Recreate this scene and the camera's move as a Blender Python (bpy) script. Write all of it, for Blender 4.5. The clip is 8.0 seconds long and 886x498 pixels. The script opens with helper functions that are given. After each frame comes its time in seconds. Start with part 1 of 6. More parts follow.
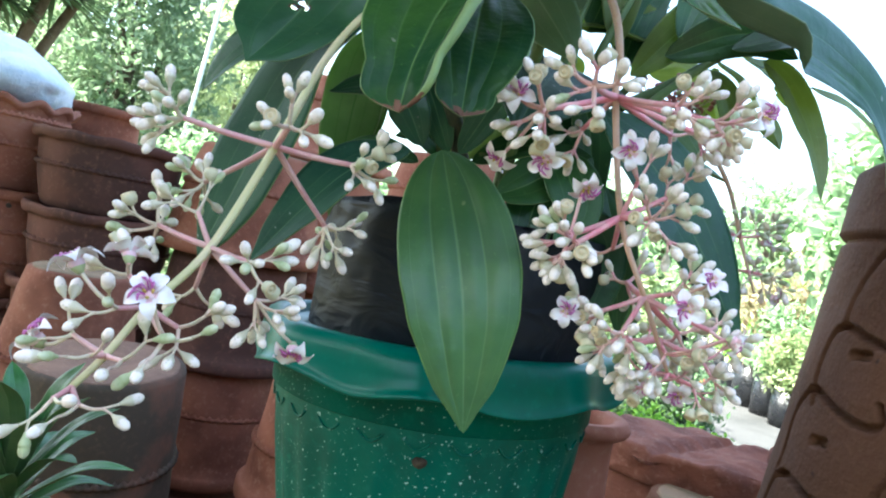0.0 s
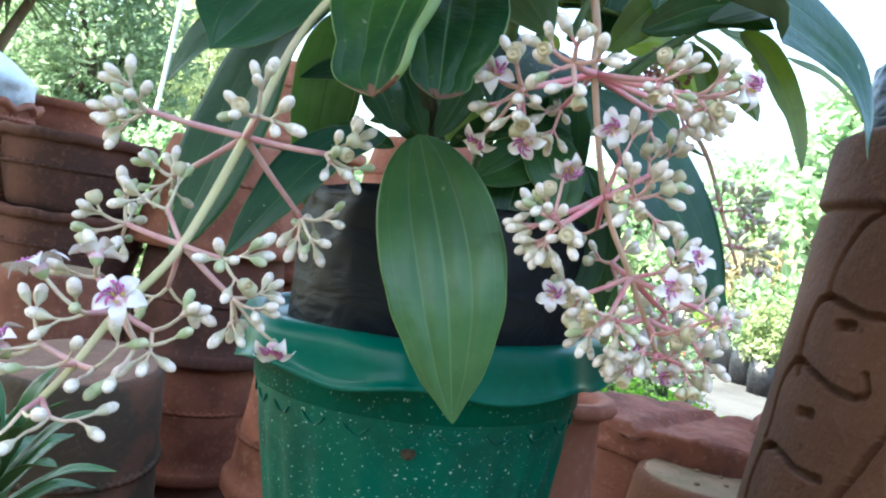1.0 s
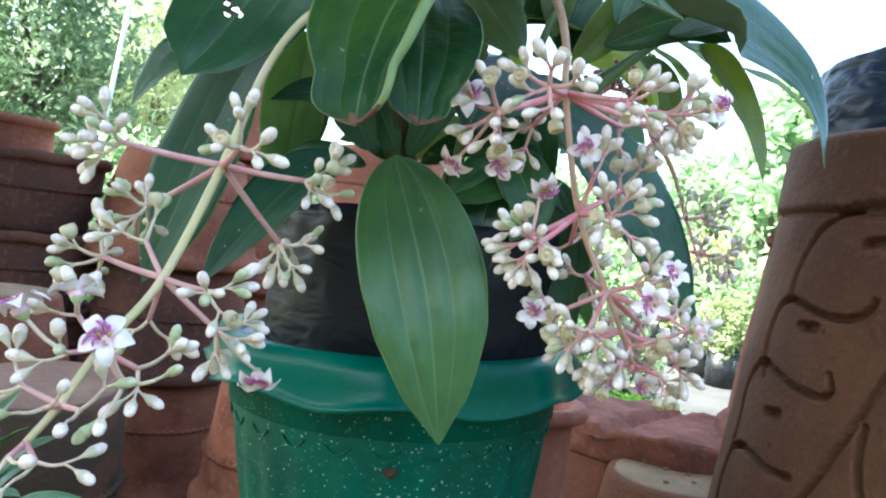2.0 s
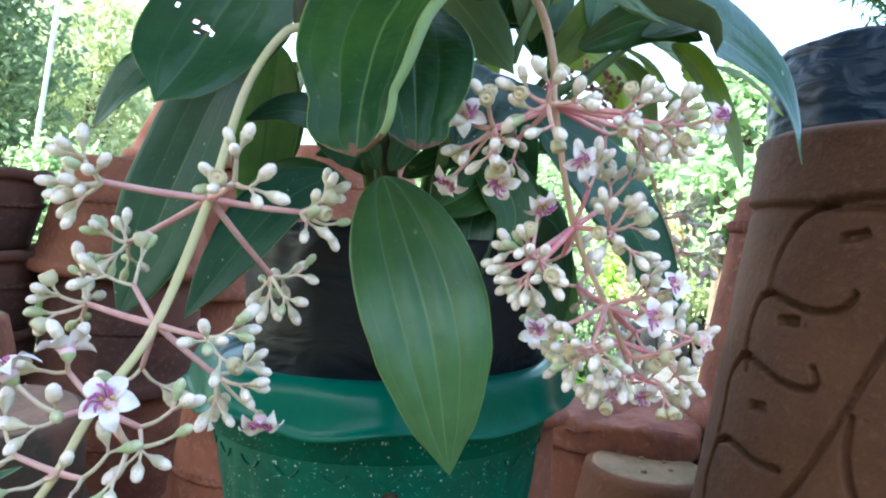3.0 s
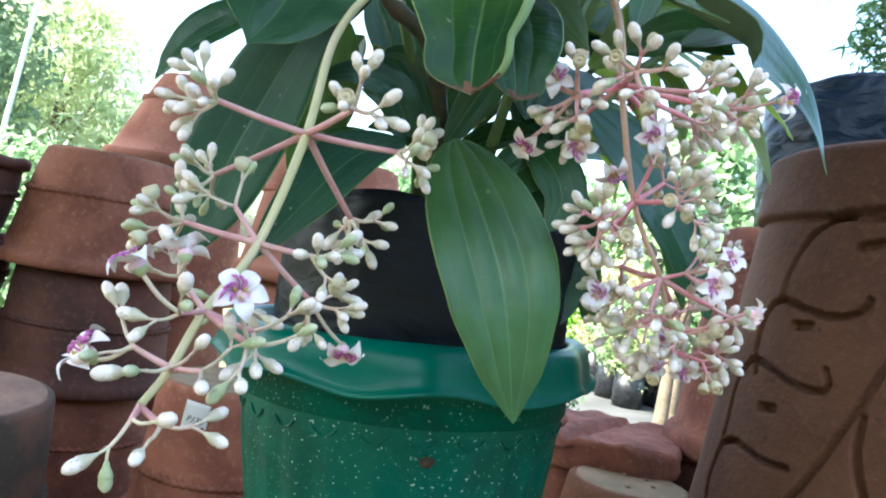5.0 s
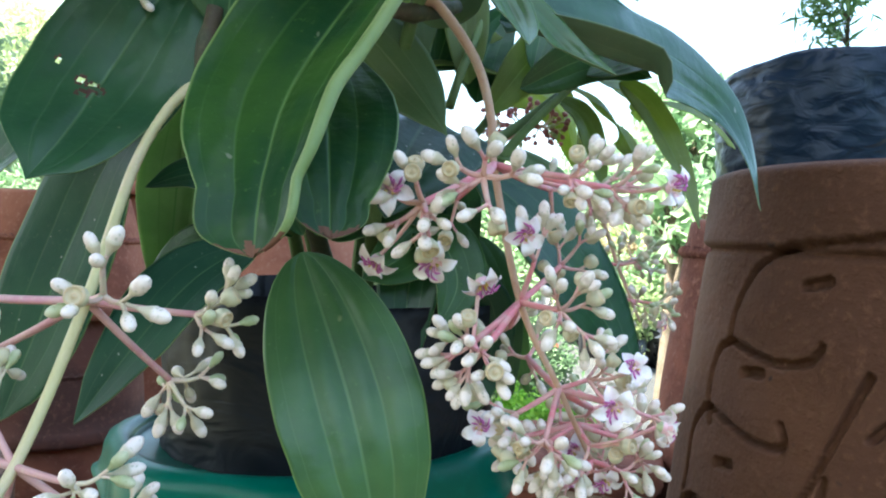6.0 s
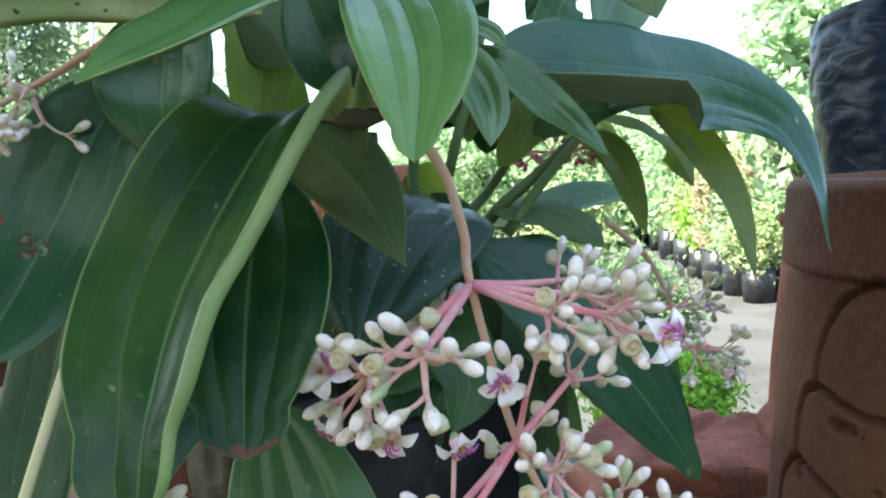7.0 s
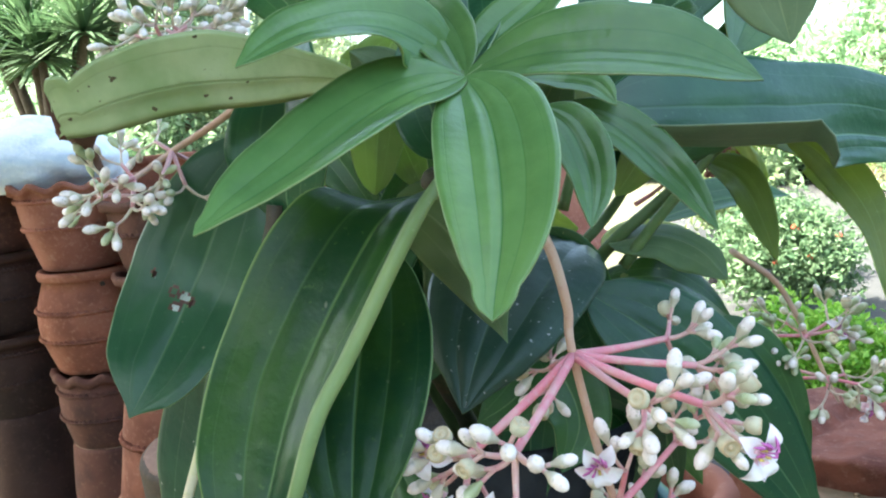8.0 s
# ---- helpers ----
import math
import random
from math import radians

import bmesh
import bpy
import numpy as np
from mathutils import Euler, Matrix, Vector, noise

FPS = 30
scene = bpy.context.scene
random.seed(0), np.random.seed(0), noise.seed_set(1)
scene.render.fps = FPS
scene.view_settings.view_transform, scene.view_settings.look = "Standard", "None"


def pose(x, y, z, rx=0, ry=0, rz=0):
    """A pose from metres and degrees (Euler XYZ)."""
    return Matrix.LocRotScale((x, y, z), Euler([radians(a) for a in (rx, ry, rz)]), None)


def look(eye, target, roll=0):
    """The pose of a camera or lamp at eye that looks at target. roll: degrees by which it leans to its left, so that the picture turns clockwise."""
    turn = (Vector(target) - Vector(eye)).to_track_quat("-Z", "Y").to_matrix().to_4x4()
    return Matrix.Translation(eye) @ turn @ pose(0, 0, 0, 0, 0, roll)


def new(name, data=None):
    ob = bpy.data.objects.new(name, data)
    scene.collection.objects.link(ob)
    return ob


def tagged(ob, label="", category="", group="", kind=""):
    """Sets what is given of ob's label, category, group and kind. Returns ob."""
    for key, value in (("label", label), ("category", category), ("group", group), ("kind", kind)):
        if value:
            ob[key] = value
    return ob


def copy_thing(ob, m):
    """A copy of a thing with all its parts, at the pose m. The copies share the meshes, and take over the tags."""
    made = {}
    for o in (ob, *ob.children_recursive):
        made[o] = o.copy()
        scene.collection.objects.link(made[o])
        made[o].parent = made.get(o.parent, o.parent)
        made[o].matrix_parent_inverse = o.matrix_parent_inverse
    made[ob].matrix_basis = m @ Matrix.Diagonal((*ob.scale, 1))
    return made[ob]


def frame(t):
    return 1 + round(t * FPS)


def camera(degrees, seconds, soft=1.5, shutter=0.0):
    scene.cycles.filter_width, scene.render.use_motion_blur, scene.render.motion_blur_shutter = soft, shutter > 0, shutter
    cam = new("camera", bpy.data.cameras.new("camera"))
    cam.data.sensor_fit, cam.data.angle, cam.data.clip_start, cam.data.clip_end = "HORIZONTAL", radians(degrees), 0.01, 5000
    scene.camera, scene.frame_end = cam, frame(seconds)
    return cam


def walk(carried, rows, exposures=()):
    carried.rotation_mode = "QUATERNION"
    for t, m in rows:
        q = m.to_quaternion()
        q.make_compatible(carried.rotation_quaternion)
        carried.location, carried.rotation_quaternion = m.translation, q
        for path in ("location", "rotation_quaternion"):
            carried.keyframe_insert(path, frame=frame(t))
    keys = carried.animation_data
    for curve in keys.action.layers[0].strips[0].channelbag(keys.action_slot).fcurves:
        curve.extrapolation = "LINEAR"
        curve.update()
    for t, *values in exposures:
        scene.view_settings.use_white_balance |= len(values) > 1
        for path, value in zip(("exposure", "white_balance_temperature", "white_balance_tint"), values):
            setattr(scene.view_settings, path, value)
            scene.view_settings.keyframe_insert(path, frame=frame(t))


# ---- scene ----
cam = camera(62.2, 8.0, soft=2.1)
PATH = [
    (0, (0.0, 0.0, 1.4), (-0.314, 1.975, 1.348), 11.5),
    (0.5, (-0.002, 0.006, 1.397), (-0.281, 1.985, 1.33), 10.7),
    (1, (-0.005, 0.013, 1.402), (-0.251, 1.996, 1.315), 9.3),
    (1.5, (-0.013, 0.005, 1.408), (-0.236, 1.992, 1.338), 8.7),
    (2, (-0.02, 0.008, 1.412), (-0.156, 2.002, 1.349), 7.7),
    (2.2, (-0.024, 0.01, 1.413), (-0.1, 2.008, 1.358), 7.0),
    (3.3, (-0.071, 0.023, 1.432), (-0.049, 2.022, 1.352), 4.6),
    (3.5, (-0.085, 0.019, 1.43), (-0.028, 2.016, 1.358), 4.5),
    (4, (-0.121, 0.011, 1.408), (0.029, 2.005, 1.394), 5.7),
    (4.2, (-0.135, 0.004, 1.397), (-0.004, 1.999, 1.395), 6.7),
    (5.3, (-0.103, 0.012, 1.367), (0.001, 2.009, 1.404), 9.4),
    (5.5, (-0.087, 0.029, 1.399), (0.032, 2.025, 1.416), 7.7),
    (6, (-0.04, 0.08, 1.47), (0.078, 2.077, 1.437), 3.2),
    (6.5, (0.004, 0.112, 1.524), (0.063, 2.11, 1.447), -0.5),
    (7, (0.039, 0.146, 1.571), (-0.154, 2.129, 1.389), -3.6),
    (7.3, (0.043, 0.161, 1.6), (-0.306, 2.12, 1.399), -4.4),
    (7.5, (0.036, 0.153, 1.62), (-0.425, 2.086, 1.395), -4.8),
    (7.6, (0.036, 0.148, 1.626), (-0.465, 2.067, 1.363), -5.2),
    (7.8, (0.048, 0.147, 1.635), (-0.495, 2.048, 1.33), -5.1),
    (8, (0.065, 0.149, 1.643), (-0.516, 2.034, 1.315), -5.0),
]
walk(cam, [(t, look(eye, target, roll)) for t, eye, target, roll in PATH], exposures=[(0, 2.94, 6250, 1), (2, 2.97, 6250, 1), (4, 2.88, 6250, 1), (5.5, 2.96, 6300, 0), (6, 2.84, 6400, 0), (6.5, 2.61, 6550, 1), (7, 2.61, 6600, 1), (8, 2.99, 6550, 1)])

# ---- light ----
world = bpy.data.worlds.new("sky")
scene.world = world
world.use_nodes = True
wn = world.node_tree.nodes
sky = wn.new("ShaderNodeTexSky")
sky.sky_type, sky.sun_disc = "NISHITA", False
SUN_EL, SUN_AZ = radians(54), radians(-112)
sky.sun_elevation, sky.sun_rotation = SUN_EL, SUN_AZ
sky.air_density, sky.dust_density, sky.ozone_density = 1.0, 4.0, 1.0
wn["Background"].inputs["Strength"].default_value = 0.15
world.node_tree.links.new(sky.outputs[0], wn["Background"].inputs["Color"])
sun_way = Vector((math.sin(SUN_AZ) * math.cos(SUN_EL), math.cos(SUN_AZ) * math.cos(SUN_EL), math.sin(SUN_EL)))
sun = new("sun", bpy.data.lights.new("sun", "SUN"))
sun.data.energy, sun.data.angle, sun.data.color = 5.0, radians(0.6), (1.0, 0.95, 0.86)
sun.matrix_world = look(sun_way * 30, (0, 0, 0))


# ---- materials ----
def shader(name):
    m = bpy.data.materials.new(name)
    m.use_nodes = True
    nt = m.node_tree
    return m, nt, nt.nodes["Principled BSDF"]


def add(nt, kind, **values):
    n = nt.nodes.new("ShaderNode" + kind)
    for key, v in values.items():
        n.inputs[key.replace("_", " ")].default_value = v
    return n


def mix(nt, fac, a, b):
    n = nt.nodes.new("ShaderNodeMix")
    n.data_type = "RGBA"
    for i, v in ((0, fac), (6, a), (7, b)):
        if hasattr(v, "is_output"):
            nt.links.new(v, n.inputs[i])
        else:
            n.inputs[i].default_value = v if i == 0 else (*v, 1.0)
    return n.outputs[2]


def ramp(nt, value, lo, hi):
    n = add(nt, "MapRange", From_Min=lo, From_Max=hi)
    n.interpolation_type = "SMOOTHSTEP"
    nt.links.new(value, n.inputs["Value"])
    return n.outputs["Result"]


def noise_of(nt, scale, detail=4.0, coords="Object", rough=0.55):
    co = nt.nodes.new("ShaderNodeTexCoord")
    n = add(nt, "TexNoise", Scale=scale, Detail=detail, Roughness=rough)
    nt.links.new(co.outputs[coords], n.inputs["Vector"])
    return n.outputs["Fac"]


def bump(nt, bsdf, height, strength, distance):
    b = add(nt, "Bump", Strength=strength, Distance=distance)
    nt.links.new(height, b.inputs["Height"])
    nt.links.new(b.outputs["Normal"], bsdf.inputs["Normal"])


def surface(name, a, b, c, big=6.0, fine=90.0, rough=0.8, relief=0.5, depth=0.002, speck=None, vary=0.12, spec=0.3, at=(0.42, 0.62)):
    """Two tones in patches, a third in fine grain, and a little change from thing to thing."""
    m, nt, bsdf = shader(name)
    patches, grain = noise_of(nt, big, 5.0), noise_of(nt, fine, 6.0, rough=0.65)
    colour = mix(nt, ramp(nt, patches, *at), a, b)
    colour = mix(nt, ramp(nt, grain, 0.5, 0.78), colour, c)
    if speck:
        dots = noise_of(nt, speck[1], 2.0)
        colour = mix(nt, ramp(nt, dots, speck[2], speck[2] + 0.05), colour, speck[0])
    info = nt.nodes.new("ShaderNodeObjectInfo")
    hsv = add(nt, "HueSaturation")
    val = add(nt, "MapRange", From_Min=0.0, From_Max=1.0, To_Min=1.0 - vary, To_Max=1.0 + vary)
    nt.links.new(info.outputs["Random"], val.inputs["Value"])
    nt.links.new(val.outputs["Result"], hsv.inputs["Value"])
    nt.links.new(colour, hsv.inputs["Color"])
    nt.links.new(hsv.outputs["Color"], bsdf.inputs["Base Color"])
    rr = add(nt, "MapRange", From_Min=0.3, From_Max=0.7, To_Min=rough - 0.08, To_Max=min(1.0, rough + 0.1))
    nt.links.new(patches, rr.inputs["Value"])
    nt.links.new(rr.outputs["Result"], bsdf.inputs["Roughness"])
    bsdf.inputs["Specular IOR Level"].default_value = spec
    bump(nt, bsdf, grain, relief, depth)
    return m


def leafy(name, a, b, vein, rough=0.36, glow=0.22, vary=0.18, veins=True, spots=None, spec=0.5, rim=None, ribs=0.34, clear=1.7):
    """A leaf's face: tone, long pale veins along it, blotches, and light through the blade."""
    m, nt, bsdf = shader(name)
    colour = mix(nt, ramp(nt, noise_of(nt, 22.0, 4.0), 0.35, 0.68), a, b)
    colour = mix(nt, ramp(nt, noise_of(nt, 260.0, 3.0), 0.62, 0.8), colour, tuple(0.6 * x + 0.4 * y for x, y in zip(b, vein)))
    if spots:
        colour = mix(nt, ramp(nt, noise_of(nt, spots[1], 2.0), spots[2], spots[2] + 0.03), colour, spots[0])
    if veins:
        uv = nt.nodes.new("ShaderNodeUVMap")
        sep = nt.nodes.new("ShaderNodeSeparateXYZ")
        nt.links.new(uv.outputs["UV"], sep.inputs[0])

        def calc(op, x, y=None):
            n = nt.nodes.new("ShaderNodeMath")
            n.operation = op
            for i, v in enumerate((x, y)):
                if v is None:
                    continue
                if hasattr(v, "is_output"):
                    nt.links.new(v, n.inputs[i])
                else:
                    n.inputs[i].default_value = v
            return n.outputs[0]

        side = calc("ABSOLUTE", calc("SUBTRACT", calc("MULTIPLY", sep.outputs[0], 2.0), 1.0))
        lines = [calc("MULTIPLY", ramp(nt, side, 0.036, 0.01), 0.9)]
        lines.append(calc("MULTIPLY", ramp(nt, calc("ABSOLUTE", calc("SUBTRACT", side, 0.42)), 0.026, 0.006), ribs))
        lines.append(calc("MULTIPLY", ramp(nt, calc("ABSOLUTE", calc("SUBTRACT", side, 0.8)), 0.016, 0.005), 0.35 * ribs))
        total = calc("MAXIMUM", calc("MAXIMUM", lines[0], lines[1]), lines[2])
        edge = calc("MULTIPLY", ramp(nt, side, 0.965, 0.997), 0.8)
        colour = mix(nt, calc("MULTIPLY", total, 0.85), colour, vein)
        colour = mix(nt, calc("MULTIPLY", edge, 0.85), colour, rim or vein)
        cross = add(nt, "TexWave", Scale=9.0, Distortion=2.5, Detail=2.0)
        nt.links.new(uv.outputs["UV"], cross.inputs["Vector"])
        cross.bands_direction = "Y"
        grain = calc("ADD", calc("MULTIPLY", cross.outputs["Fac"], 0.07), noise_of(nt, 110.0, 5.0))
        bump(nt, bsdf, calc("SUBTRACT", grain, calc("MULTIPLY", total, 0.6)), 0.32, 0.002)
    info = nt.nodes.new("ShaderNodeObjectInfo")
    hsv = add(nt, "HueSaturation")
    val = add(nt, "MapRange", From_Min=0.0, From_Max=1.0, To_Min=1.0 - vary, To_Max=1.0 + vary)
    nt.links.new(info.outputs["Random"], val.inputs["Value"])
    nt.links.new(val.outputs["Result"], hsv.inputs["Value"])
    nt.links.new(colour, hsv.inputs["Color"])
    nt.links.new(hsv.outputs["Color"], bsdf.inputs["Base Color"])
    bsdf.inputs["Roughness"].default_value = rough
    bsdf.inputs["Specular IOR Level"].default_value = spec
    if glow:
        tr = nt.nodes.new("ShaderNodeBsdfTranslucent")
        bright = add(nt, "HueSaturation", Value=clear, Saturation=1.15, Hue=0.485)
        nt.links.new(hsv.outputs["Color"], bright.inputs["Color"])
        nt.links.new(bright.outputs["Color"], tr.inputs["Color"])
        both = add(nt, "MixShader", Fac=glow)
        nt.links.new(bsdf.outputs[0], both.inputs[1])
        nt.links.new(tr.outputs[0], both.inputs[2])
        nt.links.new(both.outputs[0], nt.nodes["Material Output"].inputs["Surface"])
    return m


def foliage(name, a, b, glow=0.35, rough=0.5):
    """Far leaves: each leaf takes a tone of its own."""
    m, nt, bsdf = shader(name)
    geo = nt.nodes.new("ShaderNodeNewGeometry")
    colour = mix(nt, geo.outputs["Random Per Island"], a, b)
    nt.links.new(colour, bsdf.inputs["Base Color"])
    bsdf.inputs["Roughness"].default_value = rough
    tr = nt.nodes.new("ShaderNodeBsdfTranslucent")
    nt.links.new(colour, tr.inputs["Color"])
    both = add(nt, "MixShader", Fac=glow)
    nt.links.new(bsdf.outputs[0], both.inputs[1])
    nt.links.new(tr.outputs[0], both.inputs[2])
    nt.links.new(both.outputs[0], nt.nodes["Material Output"].inputs["Surface"])
    return m


def along(name, low, high, lo, hi, rough=0.45, spots=None):
    """Colour that changes along the local z of a small thing, such as a bud from calyx to tip."""
    m, nt, bsdf = shader(name)
    co = nt.nodes.new("ShaderNodeTexCoord")
    sep = nt.nodes.new("ShaderNodeSeparateXYZ")
    nt.links.new(co.outputs["Object"], sep.inputs[0])
    colour = mix(nt, ramp(nt, sep.outputs["Z"], lo, hi), low, high)
    colour = mix(nt, ramp(nt, noise_of(nt, 420.0, 3.0), 0.55, 0.75), colour, tuple(x * 0.82 for x in low))
    if spots:
        info = nt.nodes.new("ShaderNodeObjectInfo")
        colour = mix(nt, ramp(nt, info.outputs["Random"], 0.35, 0.9), colour, spots)
    nt.links.new(colour, bsdf.inputs["Base Color"])
    bsdf.inputs["Roughness"].default_value = rough
    bsdf.inputs["Subsurface Weight"].default_value = 0.0
    bump(nt, bsdf, noise_of(nt, 500.0, 3.0), 0.2, 0.0006)
    return m


CLAY = surface("fired_clay", (0.265, 0.095, 0.056), (0.185, 0.063, 0.038), (0.345, 0.16, 0.105), 7.0, 60.0, 0.85, 0.4)
# dark clay; under the scalloped bowls it also stands in for shade
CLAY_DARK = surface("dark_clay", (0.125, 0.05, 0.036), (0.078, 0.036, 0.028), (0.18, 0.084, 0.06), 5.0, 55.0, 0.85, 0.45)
# near-black clay: the deep shade low in a column, put into the colour
CLAY_SHADED = surface("shaded_clay", (0.052, 0.026, 0.02), (0.034, 0.019, 0.016), (0.08, 0.044, 0.034), 5.0, 55.0, 0.85, 0.45)
CLAY_PINK = surface("pink_clay", (0.35, 0.135, 0.088), (0.27, 0.095, 0.062), (0.43, 0.21, 0.15), 6.0, 70.0, 0.85, 0.35)
CLAY_BROWN = surface("brown_clay", (0.121, 0.05, 0.025), (0.088, 0.036, 0.019), (0.148, 0.067, 0.037), 4.0, 110.0, 0.8, 0.9, 0.003, speck=((0.05, 0.025, 0.016), 38.0, 0.71))
CLAY_SMOKED = surface("smoked_clay", (0.066, 0.047, 0.032), (0.19, 0.08, 0.05), (0.13, 0.077, 0.053), 2.6, 70.0, 0.85, 0.4, at=(0.5, 0.62))
CLAY_DUSTY = surface("dusty_clay", (0.23, 0.155, 0.1), (0.17, 0.13, 0.078), (0.28, 0.2, 0.13), 14.0, 80.0, 0.9, 0.6)
CLAY_RED = surface("red_clay", (0.205, 0.075, 0.05), (0.13, 0.048, 0.036), (0.29, 0.145, 0.105), 10.0, 80.0, 0.9, 0.9, 0.004)
GREEN = surface("green_plastic", (0.0, 0.118, 0.082), (0.0, 0.1, 0.07), (0.002, 0.135, 0.095), 9.0, 130.0, 0.34, 0.1, 0.0012, vary=0.02, spec=0.27)
GREEN_OLD = surface("stained_green_plastic", (0.0, 0.094, 0.06), (0.003, 0.072, 0.046), (0.008, 0.12, 0.078), 14.0, 140.0, 0.46, 0.3, 0.0012, speck=((0.42, 0.56, 0.47), 330.0, 0.665), vary=0.02, spec=0.22)
CLAY_BASE = surface("sooty_clay", (0.25, 0.145, 0.1), (0.19, 0.11, 0.08), (0.3, 0.19, 0.14), 8.0, 90.0, 0.9, 0.5)
BLACK = surface("black_film", (0.006, 0.007, 0.01), (0.01, 0.011, 0.014), (0.016, 0.017, 0.02), 7.0, 26.0, 0.28, 0.6, 0.012, speck=((0.12, 0.11, 0.1), 95.0, 0.68), vary=0.05, spec=0.5)


def film(name, clean, dusty, spec, rough=(0.5, 0.8), crease=0.6):
    """Thin black plastic: dark, glossy, with fine wrinkles that run round it and dust here and there."""
    m, nt, bsdf = shader(name)
    co = nt.nodes.new("ShaderNodeTexCoord")
    turn = nt.nodes.new("ShaderNodeMapping")
    turn.inputs["Scale"].default_value = (1.0, 1.0, 1.9)
    nt.links.new(co.outputs["Object"], turn.inputs["Vector"])
    folds = add(nt, "TexNoise", Scale=17.0, Detail=2.5, Roughness=0.5, Distortion=1.4)
    nt.links.new(turn.outputs["Vector"], folds.inputs["Vector"])
    dust = ramp(nt, noise_of(nt, 9.0, 6.0), 0.52, 0.75)
    nt.links.new(mix(nt, dust, clean, dusty), bsdf.inputs["Base Color"])
    rr = add(nt, "MapRange", To_Min=rough[0], To_Max=rough[1])
    nt.links.new(dust, rr.inputs["Value"])
    nt.links.new(rr.outputs["Result"], bsdf.inputs["Roughness"])
    bsdf.inputs["Specular IOR Level"].default_value = spec
    bump(nt, bsdf, folds.outputs["Fac"], crease, 0.008)
    return m


FILM = film("wrinkled_black_film", (0.013, 0.015, 0.02), (0.05, 0.052, 0.055), 0.18)
# black film with the blue of reflected sky put into its base colour
FILM_SKY_TINT = film("sky_tinted_black_film", (0.006, 0.015, 0.033), (0.03, 0.042, 0.058), 0.2, (0.34, 0.6), 0.5)
SOIL = surface("soil", (0.05, 0.035, 0.025), (0.08, 0.055, 0.035), (0.12, 0.09, 0.06), 20.0, 120.0, 0.95, 1.0, 0.006)
WHITE_SACK = surface("white_sack", (0.7, 0.75, 0.8), (0.56, 0.63, 0.72), (0.78, 0.8, 0.83), 8.0, 60.0, 0.5, 0.6, 0.008)
PAPER = surface("paper_tag", (0.72, 0.7, 0.66), (0.66, 0.64, 0.6), (0.78, 0.77, 0.74), 20.0, 200.0, 0.7, 0.2)
INK = surface("pen_ink", (0.02, 0.02, 0.03), (0.03, 0.03, 0.04), (0.02, 0.02, 0.03), 30.0, 200.0, 0.6, 0.1)
ROPE_GREY = surface("grey_enamel", (0.62, 0.64, 0.64), (0.55, 0.57, 0.58), (0.7, 0.7, 0.7), 10.0, 60.0, 0.45, 0.2)
GRAVEL = surface("gravel", (0.058, 0.058, 0.06), (0.032, 0.033, 0.034), (0.09, 0.09, 0.09), 0.8, 28.0, 0.95, 0.8, 0.02)
GRASS_SOIL = surface("grassy_soil", (0.1, 0.1, 0.06), (0.13, 0.115, 0.08), (0.14, 0.16, 0.08), 1.2, 30.0, 0.95, 0.8, 0.02)
BARK = surface("bark", (0.13, 0.1, 0.075), (0.09, 0.07, 0.05), (0.2, 0.17, 0.13), 14.0, 90.0, 0.9, 0.9, 0.006)
STEM_DARK = surface("plant_stem", (0.055, 0.062, 0.035), (0.085, 0.062, 0.04), (0.12, 0.11, 0.06), 40.0, 300.0, 0.6, 0.5, 0.001)
STEM_GREEN = surface("green_stalk", (0.1, 0.16, 0.055), (0.13, 0.19, 0.07), (0.17, 0.2, 0.09), 40.0, 300.0, 0.5, 0.3, 0.001)
STALK_YELLOW = surface("yellow_stalk", (0.55, 0.5, 0.27), (0.6, 0.5, 0.32), (0.5, 0.46, 0.22), 30.0, 400.0, 0.5, 0.3, 0.0006)
STALK_PINK = surface("pink_stalk", (0.66, 0.38, 0.36), (0.62, 0.29, 0.31), (0.68, 0.48, 0.4), 45.0, 400.0, 0.5, 0.3, 0.0006)
STALK_ROSE = surface("rose_stalk", (0.72, 0.24, 0.28), (0.7, 0.36, 0.35), (0.68, 0.42, 0.38), 60.0, 400.0, 0.5, 0.3, 0.0006)
STALK_PALE = surface("pale_stalk", (0.66, 0.56, 0.42), (0.68, 0.48, 0.41), (0.56, 0.56, 0.34), 70.0, 400.0, 0.5, 0.3, 0.0006)
STALK_BLUSH = surface("blush_stalk", (0.68, 0.42, 0.36), (0.68, 0.3, 0.33), (0.66, 0.54, 0.42), 70.0, 400.0, 0.5, 0.3, 0.0006)
STALK_TAN = surface("tan_stalk", (0.58, 0.35, 0.24), (0.6, 0.4, 0.3), (0.54, 0.28, 0.2), 45.0, 400.0, 0.5, 0.3, 0.0006)

LEAF = leafy("leaf_face", (0.034, 0.1, 0.03), (0.05, 0.132, 0.036), (0.15, 0.27, 0.1), spots=((0.2, 0.26, 0.1), 60.0, 0.72))
LEAF_DARK = leafy("dark_leaf_face", (0.022, 0.082, 0.036), (0.034, 0.11, 0.04), (0.12, 0.22, 0.1), 0.33, 0.22, spots=((0.14, 0.16, 0.12), 75.0, 0.73))
LEAF_YOUNG = leafy("young_leaf_face", (0.092, 0.19, 0.056), (0.135, 0.25, 0.076), (0.06, 0.155, 0.04), 0.27, 0.28, rim=(0.34, 0.46, 0.22), ribs=0.42)
LEAF_BACK = leafy("leaf_back", (0.12, 0.19, 0.075), (0.15, 0.215, 0.085), (0.22, 0.28, 0.13), 0.5, 0.4, clear=2.2)
LEAF_PALE = leafy("pale_leaf_back", (0.17, 0.245, 0.085), (0.21, 0.28, 0.1), (0.27, 0.34, 0.15), 0.5, 0.2)
